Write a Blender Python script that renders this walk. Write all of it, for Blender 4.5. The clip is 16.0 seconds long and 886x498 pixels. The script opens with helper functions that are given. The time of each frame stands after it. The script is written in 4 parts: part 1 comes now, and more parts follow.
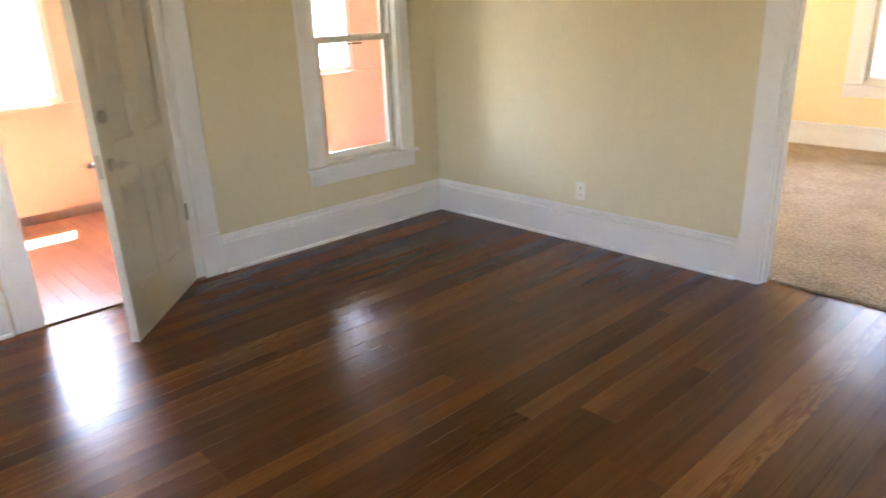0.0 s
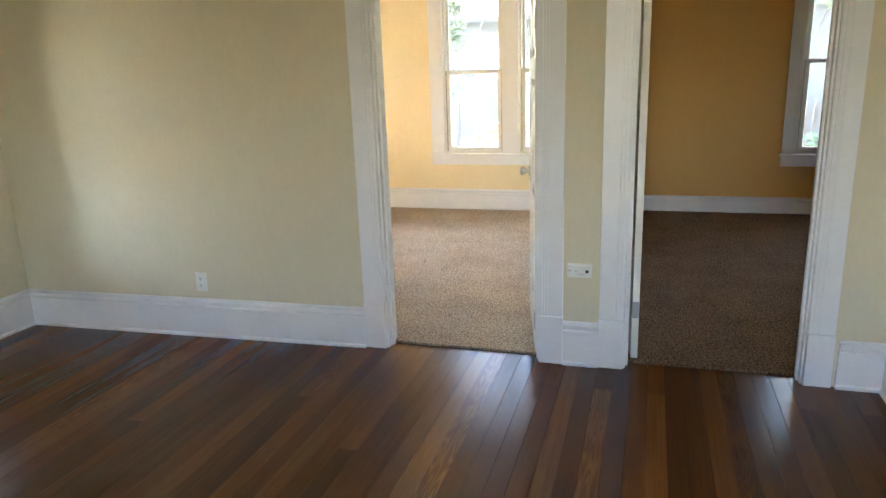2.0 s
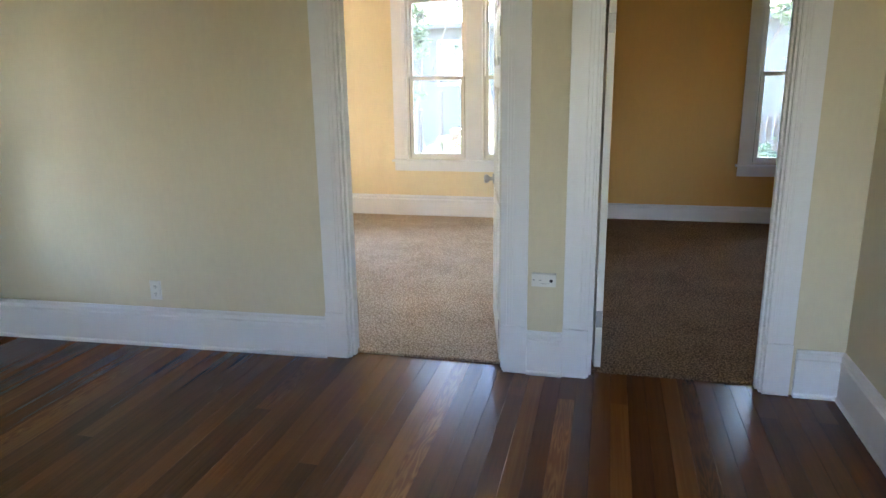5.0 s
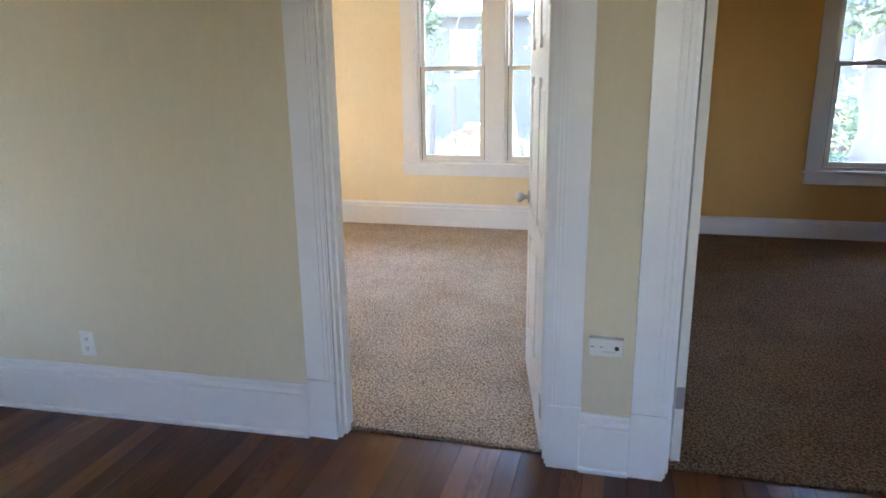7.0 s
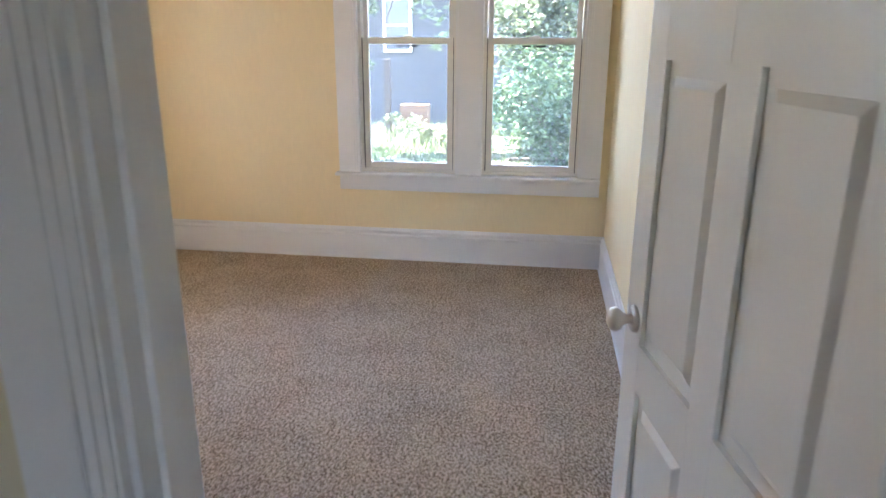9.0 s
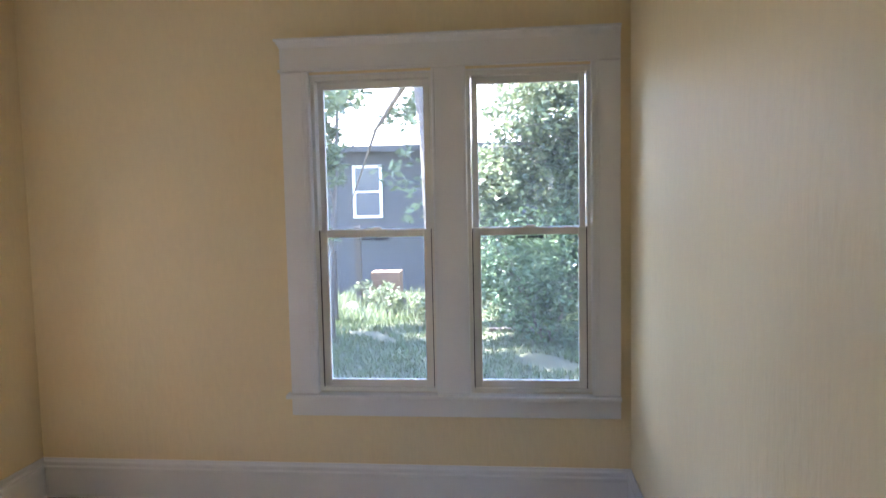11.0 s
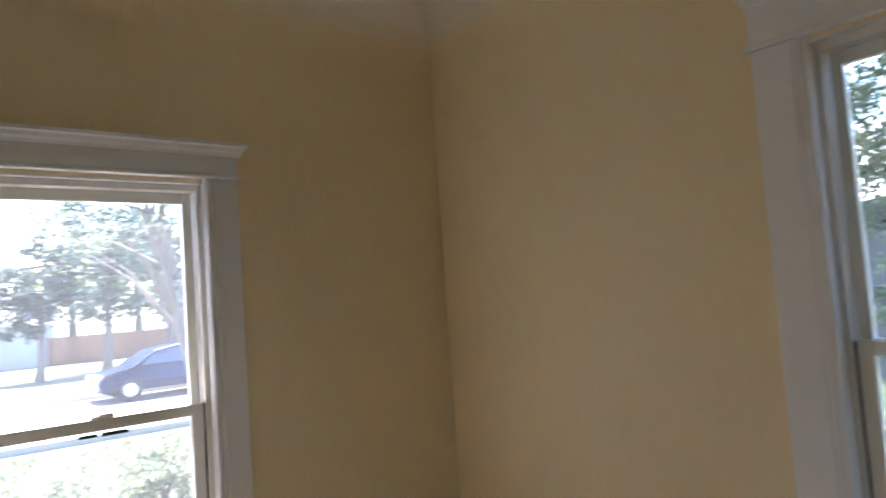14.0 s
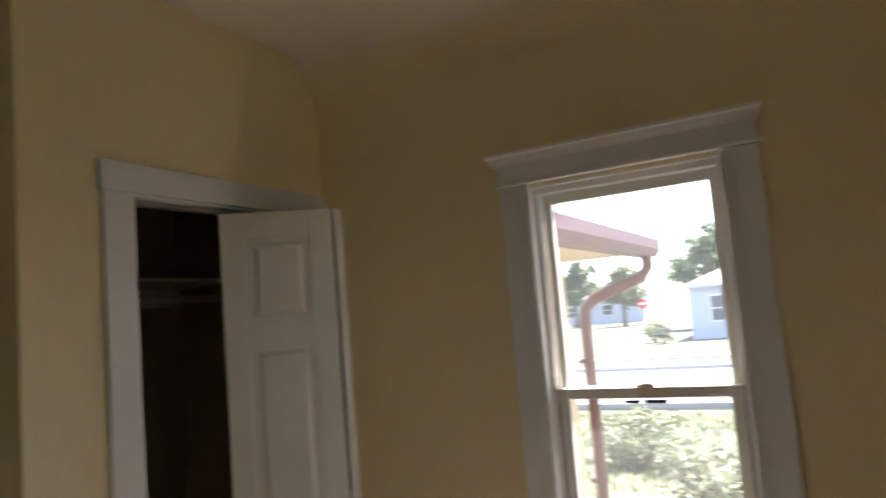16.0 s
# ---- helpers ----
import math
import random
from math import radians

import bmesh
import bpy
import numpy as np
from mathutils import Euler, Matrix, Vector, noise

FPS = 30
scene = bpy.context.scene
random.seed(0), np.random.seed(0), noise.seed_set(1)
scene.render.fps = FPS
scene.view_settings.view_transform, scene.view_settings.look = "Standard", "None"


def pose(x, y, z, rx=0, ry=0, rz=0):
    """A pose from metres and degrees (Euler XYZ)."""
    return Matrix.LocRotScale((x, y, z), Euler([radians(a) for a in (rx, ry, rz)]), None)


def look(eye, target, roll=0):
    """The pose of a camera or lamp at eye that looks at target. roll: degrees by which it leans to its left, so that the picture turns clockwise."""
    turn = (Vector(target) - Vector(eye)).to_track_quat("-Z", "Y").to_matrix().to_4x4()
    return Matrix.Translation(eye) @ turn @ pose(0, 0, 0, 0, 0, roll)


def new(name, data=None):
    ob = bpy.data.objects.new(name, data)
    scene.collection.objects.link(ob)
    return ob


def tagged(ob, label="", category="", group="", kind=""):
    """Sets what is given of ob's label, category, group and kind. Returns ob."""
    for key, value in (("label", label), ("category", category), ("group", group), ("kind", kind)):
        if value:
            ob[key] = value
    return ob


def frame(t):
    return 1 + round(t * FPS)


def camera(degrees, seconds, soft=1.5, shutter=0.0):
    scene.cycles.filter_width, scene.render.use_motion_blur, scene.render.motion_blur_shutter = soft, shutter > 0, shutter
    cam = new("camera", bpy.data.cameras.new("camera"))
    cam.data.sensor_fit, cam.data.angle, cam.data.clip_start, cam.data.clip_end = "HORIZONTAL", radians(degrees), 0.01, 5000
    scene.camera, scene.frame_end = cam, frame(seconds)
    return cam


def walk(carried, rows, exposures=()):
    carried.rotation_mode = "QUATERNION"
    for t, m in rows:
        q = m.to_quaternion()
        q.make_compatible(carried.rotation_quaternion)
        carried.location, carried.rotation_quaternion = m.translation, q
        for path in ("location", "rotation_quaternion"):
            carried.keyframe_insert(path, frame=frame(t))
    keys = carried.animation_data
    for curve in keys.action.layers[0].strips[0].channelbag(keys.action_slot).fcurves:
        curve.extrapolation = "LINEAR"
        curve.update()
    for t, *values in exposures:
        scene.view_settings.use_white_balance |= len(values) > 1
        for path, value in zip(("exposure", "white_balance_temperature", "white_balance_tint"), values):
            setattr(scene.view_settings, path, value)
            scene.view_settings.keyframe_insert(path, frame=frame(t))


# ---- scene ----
# The walk: seconds, x, y, z, heading, pitch, roll.
cam = camera(66.0, 16.0, shutter=0.3)
WALK = [
    (0, 3.864, -3.624, 1.523, 46.88, -19.74, 2.09),
    (0.5, 3.859, -3.564, 1.521, 36.26, -18.89, 2.02),
    (1, 3.875, -3.474, 1.517, 25.58, -17.10, 1.85),
    (1.5, 3.874, -3.413, 1.521, 18.67, -15.27, 1.90),
    (2, 3.869, -3.408, 1.527, 16.61, -14.55, 1.88),
    (2.5, 3.875, -3.399, 1.525, 15.91, -14.74, 1.61),
    (3, 3.876, -3.391, 1.529, 15.03, -14.55, 1.61),
    (3.5, 3.880, -3.385, 1.530, 14.64, -14.13, 1.28),
    (4, 3.878, -3.394, 1.534, 14.04, -13.59, 1.46),
    (6.3, 3.763, -3.051, 1.532, 13.19, -15.08, -0.08),
    (6.5, 3.743, -2.844, 1.527, 14.43, -14.90, -0.37),
    (7, 3.565, -2.408, 1.510, 14.47, -14.75, 0.74),
    (7.5, 3.389, -1.924, 1.494, 11.09, -16.58, -0.25),
    (8, 3.236, -1.407, 1.484, 10.18, -16.82, -0.41),
    (8.2, 3.164, -1.274, 1.482, 10.66, -17.09, -0.67),
    (10.3, 2.754, 0.269, 1.636, 3.45, -13.17, 0.90),
    (10.5, 2.757, 0.299, 1.663, 4.17, -9.92, 1.70),
    (11, 2.752, 0.356, 1.692, 5.92, -4.16, 1.19),
    (11.5, 2.737, 0.401, 1.747, 7.03, 1.06, 2.37),
    (12, 2.709, 0.459, 1.776, 11.34, 4.29, 2.77),
    (12.5, 2.663, 0.666, 1.754, 22.38, 5.61, 4.52),
    (13, 2.547, 1.076, 1.747, 28.69, 4.84, 4.89),
    (13.5, 2.508, 1.516, 1.724, 34.60, 4.61, 5.55),
    (14, 2.442, 1.979, 1.734, 51.01, 4.00, 4.11),
    (14.5, 2.314, 2.292, 1.701, 66.00, 4.88, 3.41),
    (15, 2.322, 2.756, 1.725, 87.80, 5.39, 2.77),
    (15.5, 2.413, 3.003, 1.705, 100.83, 4.59, 2.34),
    (16, 2.503, 3.131, 1.734, 119.25, 5.64, 4.84),
]
EXPOSURES = [(0, 6.25, 7800, 24), (1.0, 6.1, 7700, 22), (2.0, 5.85, 6900, 18), (4.0, 5.75, 6400, 17), (6.5, 5.6, 6050, 22), (8.0, 5.4, 5900, 23),
             (8.9, 5.0, 5850, 23), (10.3, 4.7, 5800, 24), (11.0, 4.1, 5700, 24), (12.5, 3.85, 5600, 23), (13.5, 3.65, 5650, 22), (14.0, 3.55, 5850, 21), (14.5, 3.5, 6000, 21), (15.2, 2.75, 6300, 20), (16.0, 2.9, 6550, 20)]
walk(cam, [(t, pose(x, y, z, 90 + pitch, roll, yaw)) for t, x, y, z, yaw, pitch, roll in WALK], EXPOSURES)

# World, sun and daylight.
world = bpy.data.worlds.new("sky")
scene.world = world
world.use_nodes = True
sky = world.node_tree.nodes.new("ShaderNodeTexSky")
sky.sky_type = "NISHITA"
sky.sun_disc = False
SUN_EL, SUN_AZ = radians(66), radians(287)
sky.sun_elevation, sky.sun_rotation = SUN_EL, SUN_AZ
back = world.node_tree.nodes["Background"]
back.inputs["Strength"].default_value = 0.13
world.node_tree.links.new(sky.outputs[0], back.inputs[0])
sun = new("sun", bpy.data.lights.new("sun", "SUN"))
sun.data.energy, sun.data.angle, sun.data.color = 5.0, radians(0.5), (1.0, 0.95, 0.87)
way = Vector((math.sin(SUN_AZ) * math.cos(SUN_EL), math.cos(SUN_AZ) * math.cos(SUN_EL), math.sin(SUN_EL)))
sun.matrix_world = look(way * 40, (0, 0, 0))


# ---------- materials ----------
def material(name, colour, rough=0.5, metal=0.0, vary=0.08, scale=8.0, fine=180.0, bump=0.05, stretch=(1, 1, 1), per_object=0.0, island=0.0, spec=0.5):
    m = bpy.data.materials.new(name)
    m.use_nodes = True
    n, l = m.node_tree.nodes, m.node_tree.links
    b = n["Principled BSDF"]
    b.inputs["Roughness"].default_value, b.inputs["Metallic"].default_value = rough, metal
    b.inputs["Specular IOR Level"].default_value = spec
    tc = n.new("ShaderNodeTexCoord")
    mp = n.new("ShaderNodeMapping")
    mp.inputs["Scale"].default_value = stretch
    geo = n.new("ShaderNodeNewGeometry")
    l.new(geo.outputs["Position"], mp.inputs[0])
    big, small = n.new("ShaderNodeTexNoise"), n.new("ShaderNodeTexNoise")
    big.inputs["Scale"].default_value, small.inputs["Scale"].default_value = scale, fine
    big.inputs["Detail"].default_value = 4
    for x in (big, small):
        l.new(mp.outputs[0], x.inputs["Vector"])
    mix = n.new("ShaderNodeMix")
    mix.data_type = "RGBA"
    lo, hi = [max(0, c * (1 - vary)) for c in colour], [min(1, c * (1 + vary)) for c in colour]
    mix.inputs["A"].default_value, mix.inputs["B"].default_value = (*lo, 1), (*hi, 1)
    add = n.new("ShaderNodeMath")
    add.operation = "MULTIPLY_ADD"
    l.new(small.outputs[0], add.inputs[0])
    add.inputs[1].default_value = 0.45
    off = n.new("ShaderNodeMath")
    off.operation = "MULTIPLY_ADD"
    l.new(big.outputs[0], off.inputs[0])
    off.inputs[1].default_value, off.inputs[2].default_value = 0.9, -0.15
    l.new(off.outputs[0], add.inputs[2])
    last = add.outputs[0]
    for amount, source in ((per_object, "object"), (island, "island")):
        if amount:
            src = n.new("ShaderNodeObjectInfo").outputs["Random"] if source == "object" else geo.outputs["Random Per Island"]
            v = n.new("ShaderNodeMath")
            v.operation = "MULTIPLY_ADD"
            l.new(src, v.inputs[0])
            v.inputs[1].default_value = amount
            l.new(last, v.inputs[2])
            s = n.new("ShaderNodeMath")
            s.operation = "SUBTRACT"
            l.new(v.outputs[0], s.inputs[0])
            s.inputs[1].default_value = amount / 2
            last = s.outputs[0]
    l.new(last, mix.inputs["Factor"])
    l.new(mix.outputs["Result"], b.inputs["Base Color"])
    if bump:
        bp = n.new("ShaderNodeBump")
        bp.inputs["Strength"].default_value, bp.inputs["Distance"].default_value = bump, 0.01
        l.new(small.outputs[0], bp.inputs["Height"])
        l.new(bp.outputs[0], b.inputs["Normal"])
    return m


def wall_paint(name, colour, rough=0.60, relief=0.12):
    """Satin paint over lightly combed plaster: vertical brush relief and mottling."""
    return material(name, colour, rough, vary=0.08, scale=1.3, fine=38, bump=relief, stretch=(1, 1, 0.3), spec=0.35)


def wood_floor():
    """Dark-stained fir: each board has its own tone and figure; some show wild cathedral grain."""
    m = bpy.data.materials.new("stained_fir")
    m.use_nodes = True
    n, l = m.node_tree.nodes, m.node_tree.links
    b = n["Principled BSDF"]
    geo, info = n.new("ShaderNodeNewGeometry"), n.new("ShaderNodeObjectInfo")

    def calc(op, a, k, c=0.0):
        x = n.new("ShaderNodeMath")
        x.operation = op
        for i, v in enumerate((a, k, c)):
            if isinstance(v, (int, float)):
                x.inputs[i].default_value = v
            else:
                l.new(v, x.inputs[i])
        return x.outputs[0]

    def noise_at(scale, detail=4.0, rough=0.5):
        mp = n.new("ShaderNodeMapping")
        mp.inputs["Scale"].default_value = scale
        l.new(shift.outputs[0], mp.inputs[0])
        x = n.new("ShaderNodeTexNoise")
        x.inputs["Scale"].default_value, x.inputs["Detail"].default_value, x.inputs["Roughness"].default_value = 1.0, detail, rough
        l.new(mp.outputs[0], x.inputs["Vector"])
        return x.outputs[0]
    rnd = info.outputs["Random"]
    shift = n.new("ShaderNodeVectorMath")
    shift.operation = "MULTIPLY_ADD"
    l.new(rnd, shift.inputs[0])
    shift.inputs[1].default_value = (37, 91, 0)
    l.new(geo.outputs["Position"], shift.inputs[2])
    second = calc("FRACT", calc("MULTIPLY", rnd, 17.31), 0.0)
    broad, streak, fine = noise_at((6, 0.9, 1), 3), noise_at((55, 1.1, 1), 4, 0.6), noise_at((190, 5, 1), 3)
    # rings of flat-sawn boards: bands over a slow warped field
    warp = noise_at((14, 1.3, 1), 2)
    ring = calc("SINE", calc("MULTIPLY", warp, 95.0), 0.0)
    wild = calc("MULTIPLY", calc("GREATER_THAN", second, 0.84), 0.075)
    tone = calc("POWER", rnd, 2.2)
    f = calc("MULTIPLY_ADD", tone, 0.30, 0.09)
    f = calc("MULTIPLY_ADD", broad, 0.26, f)
    f = calc("MULTIPLY_ADD", streak, 0.26, f)
    f = calc("MULTIPLY_ADD", fine, 0.12, f)
    f = calc("MULTIPLY_ADD", ring, wild, f)
    f = calc("SUBTRACT", f, 0.22)
    ramp = n.new("ShaderNodeValToRGB")
    e = ramp.color_ramp.elements
    e[0].position, e[0].color = 0.0, (0.030, 0.0100, 0.0032, 1)
    e[1].position, e[1].color = 0.85, (0.42, 0.185, 0.055, 1)
    mid = e.new(0.40)
    mid.color = (0.155, 0.055, 0.0135, 1)
    l.new(f, ramp.inputs[0])
    l.new(ramp.outputs[0], b.inputs["Base Color"])
    r = calc("MULTIPLY_ADD", broad, 0.12, 0.14)
    r = calc("MULTIPLY_ADD", fine, 0.05, r)
    l.new(r, b.inputs["Roughness"])
    b.inputs["Specular IOR Level"].default_value = 0.27
    bp = n.new("ShaderNodeBump")
    bp.inputs["Strength"].default_value, bp.inputs["Distance"].default_value = 0.06, 0.003
    l.new(streak, bp.inputs["Height"])
    l.new(bp.outputs[0], b.inputs["Normal"])
    return m


def carpet(name, light, dark):
    """Cut-pile carpet in flecked beige and brown tufts."""
    m = bpy.data.materials.new(name)
    m.use_nodes = True
    n, l = m.node_tree.nodes, m.node_tree.links
    b = n["Principled BSDF"]
    b.inputs["Roughness"].default_value = 0.95
    b.inputs["Specular IOR Level"].default_value = 0.1
    geo = n.new("ShaderNodeNewGeometry")
    tuft, fleck, pile = n.new("ShaderNodeTexVoronoi"), n.new("ShaderNodeTexNoise"), n.new("ShaderNodeTexNoise")
    tuft.inputs["Scale"].default_value = 110
    fleck.inputs["Scale"].default_value, fleck.inputs["Detail"].default_value = 95, 6
    pile.inputs["Scale"].default_value, pile.inputs["Detail"].default_value = 3.5, 3
    for x in (tuft, fleck, pile):
        l.new(geo.outputs["Position"], x.inputs["Vector"])
    ramp = n.new("ShaderNodeValToRGB")
    e = ramp.color_ramp.elements
    e[0].position, e[0].color = 0.40, (*dark, 1)
    e[1].position, e[1].color = 0.585, (*light, 1)
    a = n.new("ShaderNodeMath")
    a.operation = "MULTIPLY_ADD"
    l.new(pile.outputs[0], a.inputs[0])
    a.inputs[1].default_value = 0.12
    s = n.new("ShaderNodeMath")
    s.operation = "SUBTRACT"
    l.new(fleck.outputs[0], s.inputs[0])
    s.inputs[1].default_value = 0.06
    l.new(s.outputs[0], a.inputs[2])
    l.new(a.outputs[0], ramp.inputs[0])
    l.new(ramp.outputs[0], b.inputs["Base Color"])
    bp = n.new("ShaderNodeBump")
    bp.inputs["Strength"].default_value, bp.inputs["Distance"].default_value = 0.9, 0.012
    bp.invert = True
    l.new(tuft.outputs["Distance"], bp.inputs["Height"])
    l.new(bp.outputs[0], b.inputs["Normal"])
    return m


def window_glass():
    m = bpy.data.materials.new("window_glass")
    m.use_nodes = True
    n, l = m.node_tree.nodes, m.node_tree.links
    out = n["Material Output"]
    clear, gloss, mix, fres = n.new("ShaderNodeBsdfTransparent"), n.new("ShaderNodeBsdfGlossy"), n.new("ShaderNodeMixShader"), n.new("ShaderNodeFresnel")
    clear.inputs[0].default_value = (0.93, 0.96, 0.96, 1)
    gloss.inputs["Roughness"].default_value = 0.02
    fres.inputs[0].default_value = 1.35
    l.new(fres.outputs[0], mix.inputs[0])
    l.new(clear.outputs[0], mix.inputs[1])
    l.new(gloss.outputs[0], mix.inputs[2])
    # a thin film of dust that catches daylight
    dust, film = n.new("ShaderNodeBsdfTranslucent"), n.new("ShaderNodeMixShader")
    dust.inputs[0].default_value = (0.85, 0.86, 0.88, 1)
    film.inputs[0].default_value = 0.018
    l.new(mix.outputs[0], film.inputs[1])
    l.new(dust.outputs[0], film.inputs[2])
    l.new(film.outputs[0], out.inputs[0])
    return m


def leaf_mat(name, colour):
    """Thin leaves that let some light through."""
    m = material(name, colour, 0.45, vary=0.45, scale=3, fine=30, bump=0, island=0.9)
    n, l = m.node_tree.nodes, m.node_tree.links
    b = n["Principled BSDF"]
    thin, mix = n.new("ShaderNodeBsdfTranslucent"), n.new("ShaderNodeMixShader")
    l.new(b.inputs["Base Color"].links[0].from_socket, thin.inputs["Color"])
    mix.inputs[0].default_value = 0.35
    l.new(b.outputs[0], mix.inputs[1])
    l.new(thin.outputs[0], mix.inputs[2])
    l.new(mix.outputs[0], n["Material Output"].inputs[0])
    return m


PAINT_1 = wall_paint("cream_wall_paint", (0.69, 0.62, 0.445))
PAINT_2 = wall_paint("butter_wall_paint", (0.83, 0.70, 0.445), 0.52, 0.22)
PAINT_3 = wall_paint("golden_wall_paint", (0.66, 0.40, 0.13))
PEACH = wall_paint("peach_porch_paint", (0.80, 0.56, 0.42))
TRIM = material("white_gloss_trim", (0.80, 0.80, 0.80), 0.30, vary=0.03, scale=4, fine=90, bump=0.03)
DOORWHITE = material("white_door_paint", (0.76, 0.74, 0.68), 0.35, vary=0.03, scale=5, fine=120, bump=0.04)
VINYL = material("white_vinyl", (0.80, 0.78, 0.72), 0.35, vary=0.02, scale=6, fine=80, bump=0.0)
CEIL = material("ceiling_white", (0.79, 0.74, 0.62), 0.9, vary=0.04, scale=2, fine=140, bump=0.25)
COVE = wall_paint("cove_cream_paint", (0.80, 0.72, 0.53))
FLOOR = wood_floor()
GAP = material("dark_gap", (0.012, 0.008, 0.006), 0.8)
CARPET_2 = carpet("beige_carpet", (0.70, 0.57, 0.42), (0.24, 0.165, 0.108))
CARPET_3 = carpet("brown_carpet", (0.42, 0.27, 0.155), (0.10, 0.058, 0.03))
PORCHFLOOR = material("red_brown_porch_boards", (0.30, 0.13, 0.09), 0.30, vary=0.25, scale=5, fine=60, bump=0.05, per_object=0.6)
NICKEL = material("satin_nickel", (0.55, 0.53, 0.50), 0.28, metal=1.0, vary=0.06, bump=0.0)
STEEL = material("hinge_steel", (0.32, 0.31, 0.30), 0.42, metal=1.0, vary=0.15, bump=0.05)
BLACK = material("black_plastic", (0.02, 0.02, 0.02), 0.5, bump=0.0)
PLATE = material("ivory_plastic", (0.78, 0.76, 0.70), 0.35, vary=0.02, bump=0.0)
GLASS = window_glass()
CLOSETBROWN = material("closet_brown", (0.34, 0.25, 0.14), 0.6, vary=0.08, scale=2, fine=60, bump=0.08)
SHELF = material("painted_shelf", (0.62, 0.58, 0.48), 0.5, vary=0.05)
EXT = material("tan_siding", (0.45, 0.33, 0.2), 0.7, vary=0.1)
RUST = material("red_brown_metal", (0.13, 0.052, 0.05), 0.45, vary=0.15, scale=6, fine=50, bump=0.03)
SOFFIT = material("cream_soffit", (0.62, 0.52, 0.40), 0.7, vary=0.08)
SHINGLE = material("grey_shingle", (0.30, 0.28, 0.27), 0.9, vary=0.25, scale=3, fine=40, bump=0.3)
PALEROOF = material("pale_shingle", (0.36, 0.35, 0.335), 0.9, vary=0.2, scale=3, fine=40, bump=0.2)
GREYSIDING = material("charcoal_siding", (0.088, 0.086, 0.083), 0.75, vary=0.2, scale=1.2, fine=25, bump=0.1)
WHITESIDING = material("white_siding", (0.42, 0.45, 0.50), 0.6, vary=0.05, scale=2, fine=25, bump=0.05)
DARKGLASS = material("dark_pane", (0.06, 0.075, 0.10), 0.15, vary=0.3, scale=1.5, fine=10, bump=0.0)
GROUND = material("dry_lawn", (0.085, 0.085, 0.045), 0.95, vary=0.6, scale=1.1, fine=14, bump=0.6)
ASPHALT = material("asphalt", (0.13, 0.125, 0.12), 0.9, vary=0.15, scale=2, fine=60, bump=0.2)
CONCRETE = material("concrete", (0.38, 0.36, 0.33), 0.85, vary=0.12, scale=2, fine=60, bump=0.15)
BARK = material("bark", (0.16, 0.135, 0.115), 0.95, vary=0.45, scale=6, fine=45, bump=0.9, stretch=(1, 1, 0.25))
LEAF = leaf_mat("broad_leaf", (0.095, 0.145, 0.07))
# Paler leaf copy: sunlight is put into its colour.
LEAF_Y = leaf_mat("pale_sunlit_leaf", (0.155, 0.185, 0.095))
NEEDLE = leaf_mat("grey_green_needle", (0.10, 0.125, 0.10))
GRASS = leaf_mat("grass_blade", (0.095, 0.125, 0.05))
SAGE = leaf_mat("pale_shrub_leaf", (0.20, 0.22, 0.13))
OLDWOOD = material("weathered_wood", (0.10, 0.08, 0.065), 0.9, vary=0.3, scale=5, fine=40, bump=0.4, stretch=(4, 4, 0.5))
REDFENCE = material("cedar_fence", (0.20, 0.105, 0.07), 0.85, vary=0.2, scale=4, fine=40, bump=0.2)
CARBLUE = material("dark_blue_car_paint", (0.012, 0.018, 0.05), 0.2, metal=0.4, vary=0.05, bump=0.0)
RUBBER = material("tyre_rubber", (0.02, 0.02, 0.02), 0.85, bump=0.1)
ALLOY = material("alloy_wheel", (0.5, 0.5, 0.52), 0.35, metal=0.9, bump=0.0)
SIGNRED = material("sign_red", (0.55, 0.03, 0.035), 0.5, bump=0.0)


# ---------- small builders ----------
def add_box(bm, x0, y0, z0, x1, y1, z1, bevel=0.0, m=None):
    r = bmesh.ops.create_cube(bm, size=1, matrix=Matrix.LocRotScale(((x0 + x1) / 2, (y0 + y1) / 2, (z0 + z1) / 2), None, (abs(x1 - x0), abs(y1 - y0), abs(z1 - z0))))
    vs = r["verts"]
    if bevel:
        es = list({e for v in vs for e in v.link_edges})
        out = bmesh.ops.bevel(bm, geom=es, offset=bevel, segments=2, affect="EDGES", profile=0.6)
        vs = list({v for f in out["faces"] for v in f.verts} | {v for v in vs if v.is_valid})
    if m is not None:
        bmesh.ops.transform(bm, matrix=m, verts=[v for v in vs if v.is_valid])
    return vs


def add_tube(bm, pts, radii, sides=10):
    """A tapered tube along a line of points."""
    rings = []
    for i, p in enumerate(pts):
        p = Vector(p)
        d = (Vector(pts[min(i + 1, len(pts) - 1)]) - Vector(pts[max(i - 1, 0)])).normalized()
        a = d.cross(Vector((0.31, 0.87, 0.21)))
        a.normalize()
        b = d.cross(a)
        r = radii[i] if isinstance(radii, (list, tuple)) else radii
        rings.append([bm.verts.new(p + a * math.cos(2 * math.pi * k / sides) * r + b * math.sin(2 * math.pi * k / sides) * r) for k in range(sides)])
    for u, v in zip(rings, rings[1:]):
        for k in range(sides):
            bm.faces.new((u[k], u[(k + 1) % sides], v[(k + 1) % sides], v[k]))
    bm.faces.new(rings[0][::-1])
    bm.faces.new(rings[-1])


